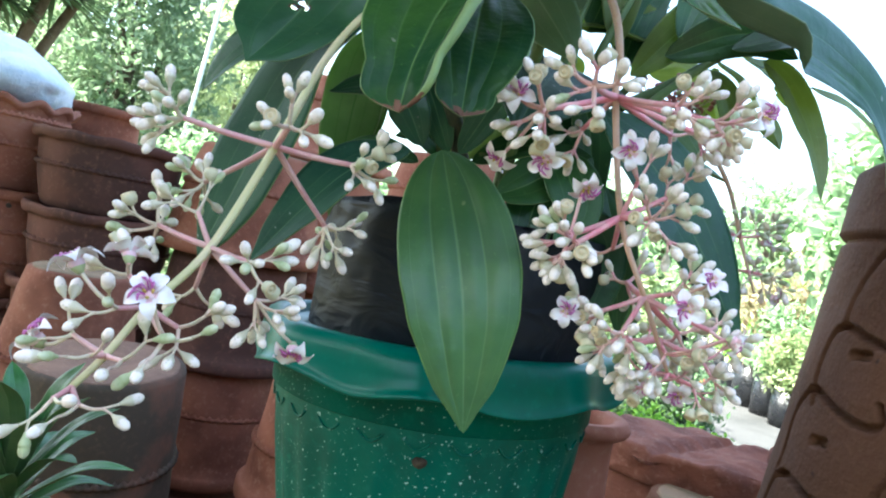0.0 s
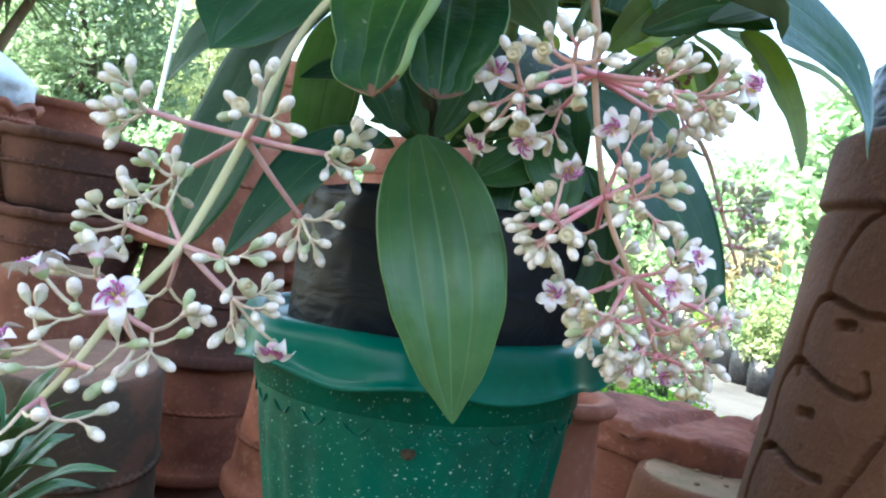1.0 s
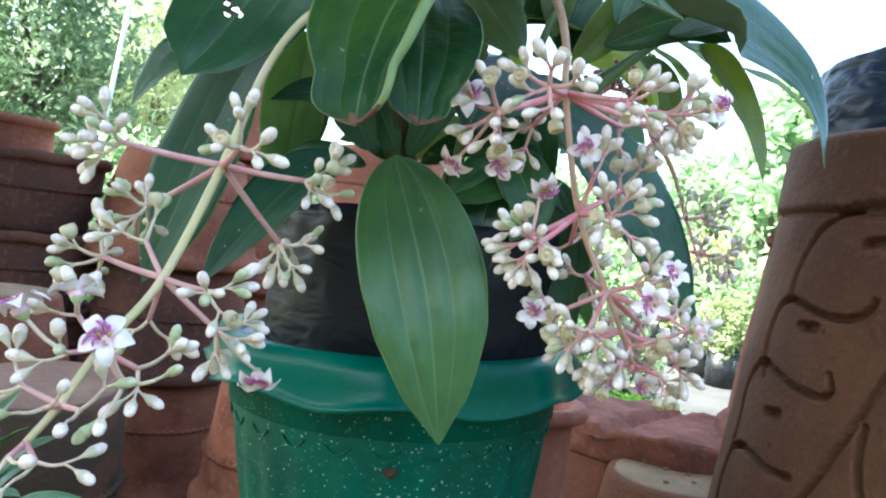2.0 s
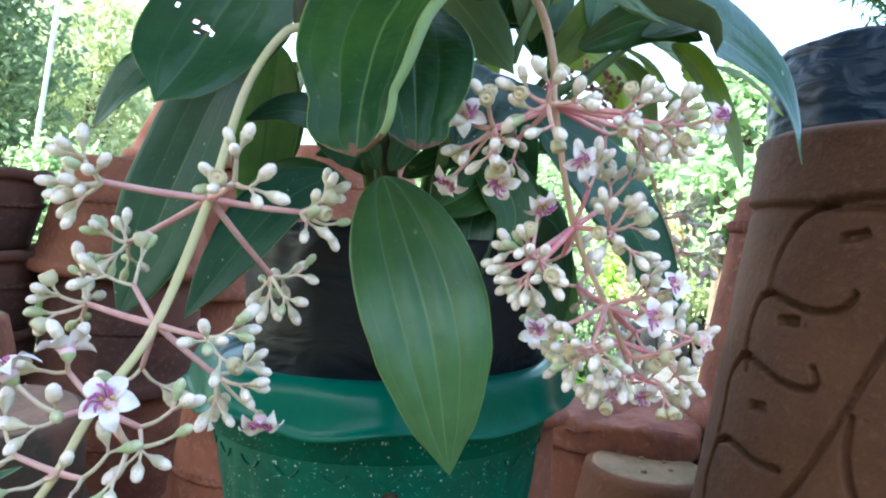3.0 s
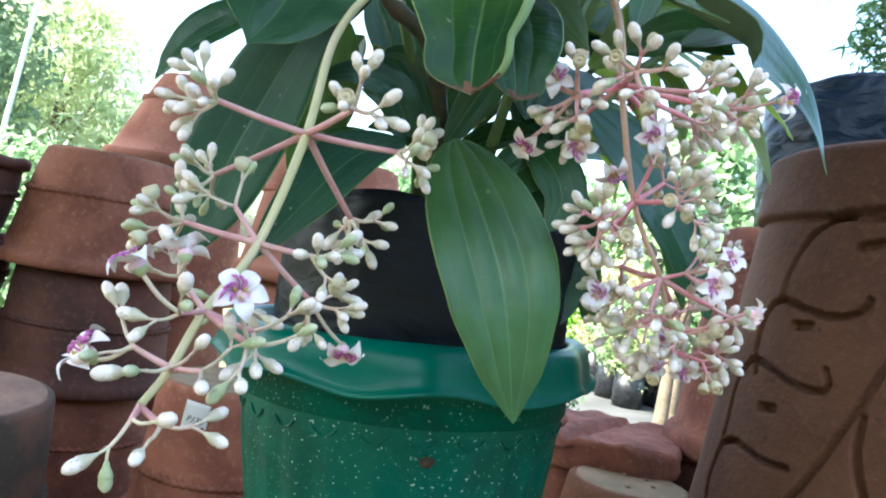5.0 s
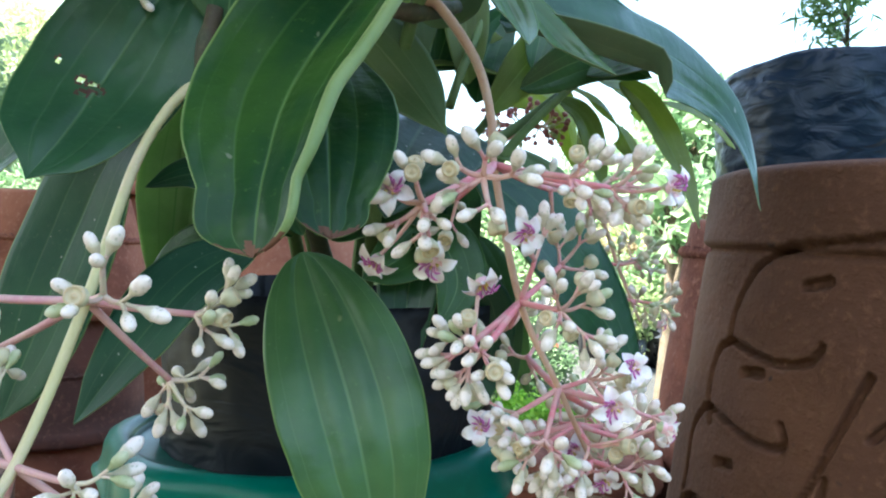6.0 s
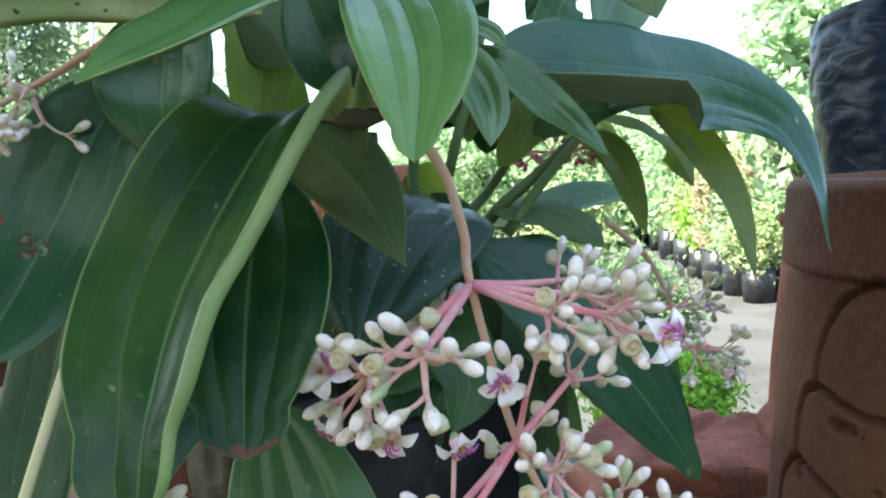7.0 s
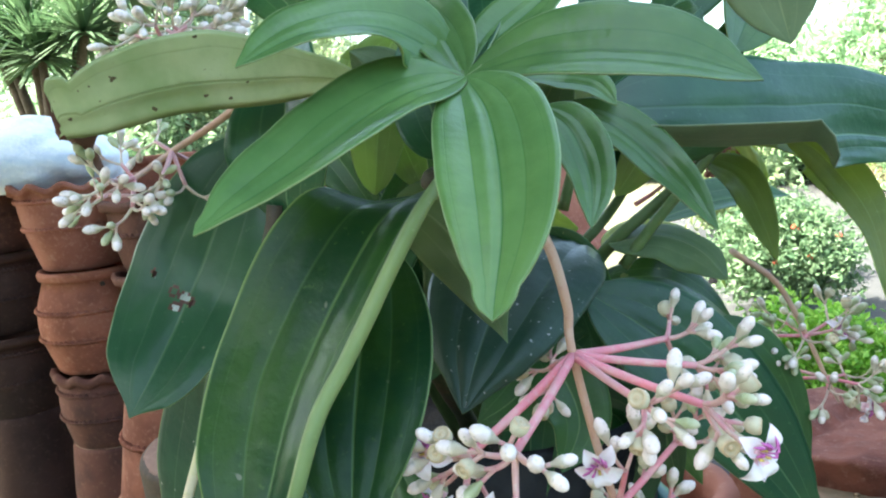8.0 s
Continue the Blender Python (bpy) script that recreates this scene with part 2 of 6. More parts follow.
LEAF_OLD = leafy("ageing_leaf_back", (0.36, 0.47, 0.2), (0.55, 0.62, 0.33), (0.27, 0.34, 0.13), 0.45, 0.2, spots=((0.12, 0.09, 0.04), 130.0, 0.67), ribs=0.9)
LEAF_BLUE = leafy("blue_green_leaf_face", (0.034, 0.112, 0.06), (0.05, 0.14, 0.07), (0.15, 0.28, 0.16), 0.3, 0.2, spots=((0.3, 0.36, 0.3), 60.0, 0.74))
LEAF_DEEP = leafy("deep_leaf_face", (0.013, 0.047, 0.016), (0.031, 0.077, 0.015), (0.09, 0.16, 0.05), 0.34, 0.1, spots=((0.13, 0.15, 0.09), 75.0, 0.73), spec=0.2, rim=(0.24, 0.34, 0.12))
LEAF_CLEAR = leafy("clear_leaf_face", (0.038, 0.098, 0.03), (0.058, 0.132, 0.04), (0.1, 0.185, 0.07), 0.38, 0.2, rim=(0.2, 0.32, 0.1), spots=((0.2, 0.24, 0.11), 48.0, 0.72), ribs=0.75)
LEAF_OLIVE = leafy("olive_leaf_back", (0.18, 0.26, 0.145), (0.22, 0.29, 0.165), (0.3, 0.37, 0.21), 0.5, 0.25, spots=((0.16, 0.07, 0.04), 55.0, 0.76))
# sky light through the blade is painted in: paler colour, boosted translucency
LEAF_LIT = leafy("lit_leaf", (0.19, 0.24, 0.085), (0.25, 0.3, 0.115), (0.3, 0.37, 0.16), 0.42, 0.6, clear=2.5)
LEAF_TEAL = leafy("teal_leaf_face", (0.026, 0.088, 0.036), (0.038, 0.112, 0.042), (0.1, 0.18, 0.08), 0.4, 0.16, spots=((0.2, 0.2, 0.12), 90.0, 0.75), spec=0.38, rim=(0.24, 0.34, 0.14))
LEAF_MATT = leafy("matt_leaf_face", (0.016, 0.058, 0.032), (0.026, 0.078, 0.04), (0.07, 0.135, 0.065), 0.56, 0.1, spots=((0.3, 0.32, 0.28), 210.0, 0.74), spec=0.16, rim=(0.2, 0.3, 0.12))
LEAF_DUSTY = leafy("dusty_leaf_face", (0.018, 0.052, 0.03), (0.034, 0.07, 0.042), (0.07, 0.12, 0.07), 0.4, 0.06, spots=((0.34, 0.34, 0.32), 260.0, 0.69), spec=0.35)
LEAF_BROWN = leafy("withered_leaf", (0.16, 0.07, 0.04), (0.08, 0.035, 0.024), (0.3, 0.2, 0.12), 0.8, 0.1, veins=False)
LEAF_STRIPED = leafy("edged_leaf_face", (0.035, 0.12, 0.03), (0.055, 0.17, 0.04), (0.09, 0.22, 0.07), 0.32, 0.15, rim=(0.55, 0.62, 0.42))

BUD = along("bud_skin", (0.62, 0.55, 0.41), (0.88, 0.75, 0.69), 0.0062, 0.0082, 0.45)
BUD_GREEN = along("green_bud_skin", (0.4, 0.44, 0.24), (0.58, 0.58, 0.4), 0.006, 0.012, 0.42)
CUP = along("spent_cup_skin", (0.6, 0.55, 0.38), (0.6, 0.45, 0.27), 0.006, 0.0085, 0.5)
PETAL = surface("petal", (0.86, 0.79, 0.8), (0.82, 0.7, 0.73), (0.87, 0.83, 0.83), 120.0, 500.0, 0.5, 0.3, 0.0006)
HEART = surface("flower_throat", (0.8, 0.5, 0.55), (0.8, 0.6, 0.62), (0.78, 0.44, 0.5), 300.0, 500.0, 0.5, 0.2, 0.0004)
STAMEN = surface("stamen", (0.5, 0.12, 0.36), (0.58, 0.2, 0.44), (0.34, 0.05, 0.26), 200.0, 500.0, 0.45, 0.2, 0.0004)
ANTHER = surface("anther", (0.66, 0.52, 0.14), (0.6, 0.4, 0.12), (0.5, 0.3, 0.1), 200.0, 500.0, 0.6, 0.2, 0.0004)
BERRY = surface("berry", (0.5, 0.2, 0.24), (0.36, 0.1, 0.14), (0.55, 0.32, 0.3), 90.0, 300.0, 0.45, 0.2, 0.0006)

TREE_DARK = foliage("dark_tree_leaves", (0.06, 0.15, 0.045), (0.16, 0.27, 0.1), 0.5)
TREE_MID = foliage("mid_tree_leaves", (0.14, 0.225, 0.115), (0.31, 0.4, 0.25), 0.5)
TREE_LIGHT = foliage("light_tree_leaves", (0.17, 0.3, 0.15), (0.4, 0.53, 0.32), 0.5)
TREE_BAMBOO = foliage("feathery_leaves", (0.36, 0.45, 0.24), (0.58, 0.64, 0.4), 0.5)
SHRUB_YELLOW = foliage("yellow_shrub_leaves", (0.19, 0.29, 0.13), (0.38, 0.43, 0.22), 0.45)
SHRUB_RED = foliage("red_shrub_leaves", (0.3, 0.2, 0.14), (0.36, 0.4, 0.22), 0.4)
BLOSSOM = foliage("red_blossoms", (0.6, 0.1, 0.06), (0.7, 0.2, 0.1), 0.3)
SHRUB_LIME = foliage("lime_shrub_leaves", (0.13, 0.32, 0.03), (0.26, 0.46, 0.06), 0.45)
SHRUB_SOFT = foliage("soft_shrub_leaves", (0.07, 0.14, 0.065), (0.18, 0.27, 0.14), 0.45)
SPIKES = foliage("spiky_leaves", (0.055, 0.115, 0.05), (0.13, 0.21, 0.105), 0.3)


# ---- mesh helpers ----
def part(name, bm, material, parent=None, label="", smooth=True, at=None):
    """One mesh object out of a bmesh, under a thing or a part."""
    me = bpy.data.meshes.new(name)
    if isinstance(bm, tuple):
        me.from_pydata(*bm[:3])
        if len(bm) > 3:
            layer = me.uv_layers.new(name="UVMap")
            loops = np.array([bm[3][v] for f in bm[2] for v in f], dtype=np.float32)
            layer.data.foreach_set("uv", loops.ravel())
        if len(bm) > 4:
            me.polygons.foreach_set("material_index", np.array(bm[4], dtype=np.int32))
    else:
        bm.to_mesh(me)
        bm.free()
    if smooth:
        me.polygons.foreach_set("use_smooth", np.ones(len(me.polygons), dtype=bool))
    for m in material if isinstance(material, (list, tuple)) else [material]:
        me.materials.append(m)
    me.update()
    ob = new(name, me)
    if parent:
        ob.parent = parent
    if at is not None:
        ob.matrix_basis = at
    if label:
        tagged(ob, label)
    return ob


def thing(name, label, category, group="", at=(0, 0, 0), kind=""):
    ob = new(name)
    ob.empty_display_size = 0.02
    ob.location = at
    return tagged(ob, label, category, group, kind)


def spline(points, steps):
    """Points along a smooth curve through the given ones."""
    p = [Vector(q) for q in points]
    p = [2 * p[0] - p[1]] + p + [2 * p[-1] - p[-2]]
    out = []
    n = len(p) - 3
    for i in range(steps + 1):
        s = min(i / steps * n, n - 1e-6)
        k, t = int(s), s - int(s)
        a, b, c, d = p[k : k + 4]
        out.append(0.5 * (2 * b + (c - a) * t + (2 * a - 5 * b + 4 * c - d) * t * t + (3 * b - a - 3 * c + d) * t**3))
    return out


def tube_into(verts, faces, pts, radii, seg=7):
    """A round stalk through pts, added to lists of vertices and faces."""
    start = len(verts)
    ref = Vector((0.31, 0.52, 0.79))
    for i, q in enumerate(pts):
        tan = (pts[min(i + 1, len(pts) - 1)] - pts[max(i - 1, 0)]).normalized()
        u = tan.cross(ref).normalized()
        v = tan.cross(u)
        for k in range(seg):
            a = 2 * math.pi * k / seg
            verts.append(q + radii[i] * (math.cos(a) * u + math.sin(a) * v))
    for i in range(len(pts) - 1):
        for k in range(seg):
            a, b = start + i * seg + k, start + i * seg + (k + 1) % seg
            faces.append((a, b, b + seg, a + seg))
    faces.append(tuple(range(start + seg - 1, start - 1, -1)))
    faces.append(tuple(range(start + (len(pts) - 1) * seg, start + len(pts) * seg)))


def tube(points, r0, r1, steps=12, seg=8, knots=0.0):
    pts = spline(points, steps)
    verts, faces = [], []
    radii = [r0 + (r1 - r0) * i / steps + (knots if i % 4 == 0 else 0) for i in range(steps + 1)]
    tube_into(verts, faces, pts, radii, seg)
    return verts, [], faces


def lathe(profile, seg=64, wave=None, wobble=0.0, seed=0.0):
    """A body turned round z from (radius, height) pairs; wave(angle, height) gives a radius and a height to add."""
    verts, faces = [], []
    for r, z in profile:
        for k in range(seg):
            a = 2 * math.pi * k / seg
            dr, dz = wave(a, z, r) if wave else (0, 0)
            if wobble:
                dr += wobble * noise.noise((math.cos(a) * 2 + seed, math.sin(a) * 2, z * 9))
            verts.append(((r + dr) * math.cos(a), (r + dr) * math.sin(a), z + dz))
    for i in range(len(profile) - 1):
        for k in range(seg):
            a, b = i * seg + k, i * seg + (k + 1) % seg
            faces.append((a, b, b + seg, a + seg))
    faces.append(tuple(range(seg - 1, -1, -1)))
    faces.append(tuple(range((len(profile) - 1) * seg, len(profile) * seg)))
    return verts, [], faces


def rope(r, z, thick=0.0105, seg=160, twists=60):
    """A pressed cord round a pot."""
    verts, faces, n = [], [], 6
    for k in range(seg):
        a = 2 * math.pi * k / seg
        t = thick * (0.8 + 0.35 * math.sin(a * twists))
        zz = z + 0.35 * thick * math.sin(a * twists + 0.8)
        for j in range(n):
            b = 2 * math.pi * j / n
            verts.append(((r + t * 0.9 * math.cos(b)) * math.cos(a), (r + t * 0.9 * math.cos(b)) * math.sin(a), zz + t * math.sin(b)))
    for k in range(seg):
        for j in range(n):
            a, b = k * n + j, k * n + (j + 1) % n
            c, d = ((k + 1) % seg) * n + (j + 1) % n, ((k + 1) % seg) * n + j
            faces.append((a, b, c, d))
    return verts, [], faces


# ---- ground ----
def build_ground():
    n, half, verts, faces = 90, 90.0, [], []
    for j in range(n + 1):
        for i in range(n + 1):
            u, v = i / n * 2 - 1, j / n * 2 - 1
            x, y = half * u * abs(u), half * v * abs(v) + 5
            verts.append((x, y, 0.05 * noise.noise((x * 0.35, y * 0.35, 0.0)) - 0.03))
    for j in range(n):
        for i in range(n):
            a = j * (n + 1) + i
            faces.append((a, a + 1, a + n + 2, a + n + 1))
    tagged(part("ground", (verts, [], faces), GRASS_SOIL), "bare nursery soil with patches of grass", "ground", kind="structure")
    verts, faces = [], []
    for j in range(71):
        y = -16 + j * 0.65
        for i in range(13):
            x = -0.4 + 0.055 * y + (i / 12) * 3.4 + 0.18 * noise.noise((y * 0.7, i // 12 * 3.0, 4.0))
            verts.append((x, y, 0.032 + 0.02 * noise.noise((x, y, 2.0))))
    for j in range(70):
        for i in range(12):
            a = j * 13 + i
            faces.append((a, a + 1, a + 14, a + 13))
    tagged(part("path", (verts, [], faces), GRAVEL), "pale gravel path between rows of nursery plants", "path", kind="structure")


build_ground()


# ---- pots ----
def inverted_pot(name, label, x, y, top, height, r_top, r_rim, mat, bands=(), group="stacked clay pots", lip=0.05, wobble=0.004, tilt=(0, 0, 0), base_mat=None):
    """A clay pot that stands on its mouth: flat bottom up, rim at the foot."""
    root = thing(name, label, "pot", group, (x, y, top - height))
    root.rotation_euler = [radians(a) for a in tilt]
    h = height
    slope = (r_rim - r_top) / (h - lip)
    prof = [(r_top * 0.35, h - 0.004), (r_top - 0.014, h), (r_top - 0.003, h - 0.005), (r_top, h - 0.016)]
    for k in range(1, 9):
        z = (h - 0.016) + (lip - h + 0.016) * k / 8
        prof.append((r_top + slope * (h - z) * 0.92, z))
    prof += [(r_rim + 0.006, lip - 0.004), (r_rim + 0.014, lip - 0.014), (r_rim + 0.015, 0.012), (r_rim + 0.008, 0.0), (r_rim - 0.014, 0.0), (r_top - 0.02, h - 0.03)]
    part("body", lathe(prof[1:], 72, wobble=wobble, seed=x * 7 + y), mat, root)
    disc = [(0.004, h + 0.0015), (r_top * 0.5, h + 0.001), (r_top - 0.018, h + 0.0015), (r_top - 0.011, h - 0.001), (r_top - 0.012, h - 0.008)]
    part("base", lathe(disc, 48, wobble=0.002, seed=y), base_mat or CLAY_DUSTY, root, "dusty flat base turned up")
    for f in bands:
        z = h * f
        part("rope_band", rope(r_top + slope * (h - z) * 0.92 + 0.001, z), mat, root)
    return root


def upright_pot(name, label, x, y, top, height, r_rim, r_foot, mat, bands=(), scallop=0.0, belly=0.0, group="stacked clay pots", hole=None, lip=0.04, open_to=0.6):
    """A clay pot on its foot, mouth up; scallop waves its rim, belly swells its wall."""
    root = thing(name, label, "pot", group, (x, y, top - height))
    h = height

    def wall(z):
        f = z / h
        return r_foot + (r_rim - 0.012 - r_foot) * f + belly * math.sin(math.pi * min(1, f * 1.05)) ** 1.2

    prof = [(r_foot * 0.5, 0.0), (r_foot - 0.006, 0.0), (r_foot, 0.006)]
    prof += [(wall(h * k / 10), h * k / 10) for k in range(1, 10)]
    prof += [(wall(h - lip) + 0.004, h - lip), (r_rim + 0.006, h - lip + 0.008), (r_rim + 0.01, h - 0.012), (r_rim + 0.004, h), (r_rim - 0.014, h - 0.002), (r_rim - 0.022, h - 0.02)]
    prof += [(wall(h * open_to) - 0.02, h * open_to), (0.02, h * open_to - 0.005)]

    def wave(a, z, r):
        if scallop and z > h - lip - 0.01 and r > r_rim - 0.03:
            return scallop * 0.5 * math.sin(a * 12), scallop * math.sin(a * 12 + 0.6)
        return 0, 0

    part("body", lathe(prof, 96, wave, 0.003, x * 5 + y), mat, root)
    for f in bands:
        part("rope_band", rope(wall(h * f) + 0.001, h * f), mat, root)
    if hole:
        a, f = radians(hole[0]), hole[1]
        r = wall(h * f) - 0.004
        bm = bmesh.new()
        bmesh.ops.create_cone(bm, cap_ends=True, segments=14, radius1=0.012, radius2=0.009, depth=0.012)
        part("drain_hole", bm, SOIL, root, "dark round drain hole", at=Matrix.Translation((r * math.cos(a), r * math.sin(a), h * f)) @ Vector((math.cos(a), math.sin(a), 0)).to_track_quat("Z", "Y").to_matrix().to_4x4())
    return root


def column(x, y, top, r, mat, count, group="stacked clay pots"):
    """Plain pots below a visible one, down to the ground."""
    h = top / count
    for k in range(count):
        inverted_pot("terracotta_pot", "plain terracotta pot turned over, carrying pots above", x, y, top - k * h, h, r * 0.86, r, mat, group=group)


# the planter with carved scrolls
def carved_planter():
    cx, cy, top, foot = 0.514, 0.79, 1.553, 0.62
    root = thing("carved_planter", "large brown clay planter with carved scrolls and a plain rim band", "planter", at=(cx, cy, 0))
    strokes = [
        [(221, 1.487), (210, 1.481), (201, 1.475), (193.4, 1.456), (188.6, 1.42), (187.8, 1.388)],
        [(187.8, 1.388), (194, 1.382), (200.8, 1.376), (206, 1.377), (210, 1.384), (211.7, 1.396)],
        [(187.8, 1.386), (184.5, 1.378), (182.3, 1.355), (182.3, 1.33), (184.5, 1.307)],
        [(181.2, 1.318), (185, 1.319), (191, 1.312), (197, 1.305), (203, 1.303), (206.1, 1.31), (205, 1.325)],
        [(181.2, 1.317), (177.5, 1.295), (176.5, 1.265), (176.8, 1.232)],
        [(177.6, 1.222), (182, 1.229), (188, 1.227), (194, 1.222), (200.7, 1.224)],
        [(177.6, 1.221), (175.4, 1.19), (176, 1.154), (178, 1.12)],
    ]
    strokes += [
        [(221, 1.378), (217, 1.337), (212, 1.282), (206, 1.222), (200, 1.18), (190, 1.12)],
        [(214.6, 1.29), (214.8, 1.255), (217.9, 1.22), (223, 1.2)],
        [(222, 1.33), (226, 1.345), (231, 1.33), (232, 1.29), (229, 1.25)],
        [(221, 1.487), (232, 1.485), (240, 1.465), (244, 1.43), (240, 1.395), (233, 1.385)],
    ]
    marks = [[(207, 1.445), (211.5, 1.45)], [(194, 1.362), (198.8, 1.364)], [(189.3, 1.273), (193.4, 1.275)], [(225, 1.42), (230, 1.424)]]
    lines = []
    for s in strokes:
        q = np.array([[(radians(a)) * 0.24, z, 0] for a, z in s])
        lines.append((np.array(spline(q, 60))[:, :2], 0.0034, 0.0105))
    for s in marks:
        q = np.array([[radians(a) * 0.24, z] for a, z in s])
        lines.append((np.linspace(q[0], q[1], 12), 0.0045, 0.01))
    angles = np.concatenate([np.linspace(150, 262, 420), np.linspace(264, 508, 80)])
    heights = np.concatenate([np.linspace(foot, 1.08, 20)[:-1], np.linspace(1.08, 1.472, 240), np.linspace(1.474, 1.553, 26)])
    radius = 0.238 + 0.098 * (1.4 - heights)
    band = np.clip((heights - 1.474) / 0.006, 0, 1)
    radius = radius + band * 0.006 - 0.008 * np.clip((heights - 1.545) / 0.008, 0, 1) ** 2 - 0.005 * np.exp(-(((heights - 1.4725) / 0.003) ** 2))
    a, z = np.meshgrid(np.radians(angles), heights)
    r = np.repeat(radius[:, None], len(angles), 1)
    s = a * 0.24
    cut = np.zeros_like(r)
    crumble = np.array([[0.0009 * noise.noise((math.cos(aa) * 40, math.sin(aa) * 40, zz * 150)) for aa in np.radians(angles)] for zz in heights])
    for pts, wide, deep in lines:
        near = np.full(r.shape, 9.0)
        for p in pts:
            near = np.minimum(near, (s - p[0]) ** 2 + (z - p[1]) ** 2)
        near = np.sqrt(near) + crumble
        cut = np.maximum(cut, deep * np.clip(2.0 * (1.3 - near / wide), 0, 1))
        cut = np.maximum(cut, 0) - 0.0012 * np.exp(-(((near - wide * 1.7) / (wide * 0.5)) ** 2)) * (cut <= 0)
    r = r - cut
    rough = np.array([[noise.noise((math.cos(aa) * 6, math.sin(aa) * 6, zz * 26)) for aa in np.radians(angles)] for zz in heights])
    r = r + 0.0014 * rough
    x, y = r * np.cos(a), r * np.sin(a)
    verts = np.stack([x, y, z], -1).reshape(-1, 3).tolist()
    n, faces = len(angles), []
    for j in range(len(heights) - 1):
        for i in range(n):
            k = (i + 1) % n
            faces.append((j * n + i, j * n + k, (j + 1) * n + k, (j + 1) * n + i))
    base = len(verts)
    for rr, zz in ((0.2, 1.553), (0.19, 1.50)):
        for aa in np.radians(angles):
            verts.append((rr * math.cos(aa), rr * math.sin(aa), zz))
    first = (len(heights) - 1) * n
    for i in range(n):
        k = (i + 1) % n
        faces.append((first + i, first + k, base + k, base + i))
        faces.append((base + i, base + k, base + n + k, base + n + i))
    faces.append(tuple(range(base + n, base + 2 * n)))
    faces.append(tuple(range(n - 1, -1, -1)))
    split = int(np.searchsorted(heights, 1.4735))
    low = [f for f in faces if max(f) < (split + 1) * n]
    high = [f for f in faces if max(f) >= (split + 1) * n]
    for name, some in (("body", low), ("rim_band", high)):
        used = sorted({v for f in some for v in f})
        at = {v: i for i, v in enumerate(used)}
        part(name, ([verts[v] for v in used], [], [tuple(at[v] for v in f) for f in some]), CLAY_BROWN, root)
    inverted_pot("terracotta_pot", "wide terracotta pot turned over under the carved planter", cx, cy, foot, foot, 0.27, 0.3, CLAY_BROWN)


carved_planter()


def film_bag(name, label, x, y, z, height, r0, r1, seed, crumple=0.006, group="", soil=0.03, mat=FILM, lift=0.0):
    """A black nursery bag: thin film with creases, filled nearly to its folded mouth."""
    root = thing(name, label, "nursery bag", group, (x, y, z))
    rows, seg, verts, faces = 44, 150, [], []
    for j in range(rows + 1):
        f = j / rows
        for k in range(seg):
            a = 2 * math.pi * k / seg
            r = r0 + (r1 - r0) * f + 0.012 * math.sin(math.pi * f)
            p = Vector((math.cos(a) * 3 + seed, math.sin(a) * 3, f * 5))
            r += crumple * (0.8 * noise.noise(p * 0.8) - 0.8 * abs(noise.noise(Vector((p.x * 1.2, p.y * 1.2, p.z * 2.0)))) - 0.45 * abs(noise.noise(Vector((p.x * 2.5 + p.z, p.y * 2.5, p.z * 4.5)))) + 0.4)
            zz = height * f + (0.011 * noise.noise((math.cos(a) * 1.6, math.sin(a) * 1.6, seed)) if f > 0.8 else 0) * (f - 0.8) * 5
            zz += lift * f ** 3 * math.cos(a + 1.0)
            verts.append((r * math.cos(a), r * math.sin(a), zz))
    for k in range(seg):
        a = 2 * math.pi * k / seg
        verts.append(((r1 - 0.008) * math.cos(a), (r1 - 0.008) * math.sin(a), height - soil - 0.01))
    for j in range(rows + 1):
        for k in range(seg):
            a, b = j * seg + k, j * seg + (k + 1) % seg
            faces.append((a, b, b + seg, a + seg))
    faces.append(tuple(range(seg - 1, -1, -1)))
    part("film", (verts, [], faces), mat, root)
    prof = [(0.01, height - soil + 0.006), (r1 * 0.5, height - soil + 0.004), (r1 - 0.006, height - soil - 0.004), (r1 - 0.012, height - soil - 0.03)]
    part("soil", lathe(prof, 48, wobble=0.004), SOIL, root, "dark potting soil")
    return root


film_bag("nursery_bag", "crumpled black plastic nursery bag standing on an upturned pot", 0.69, 1.36, 1.5345, 0.262, 0.148, 0.16, 3.3, 0.0065, mat=FILM_SKY_TINT, lift=0.014)


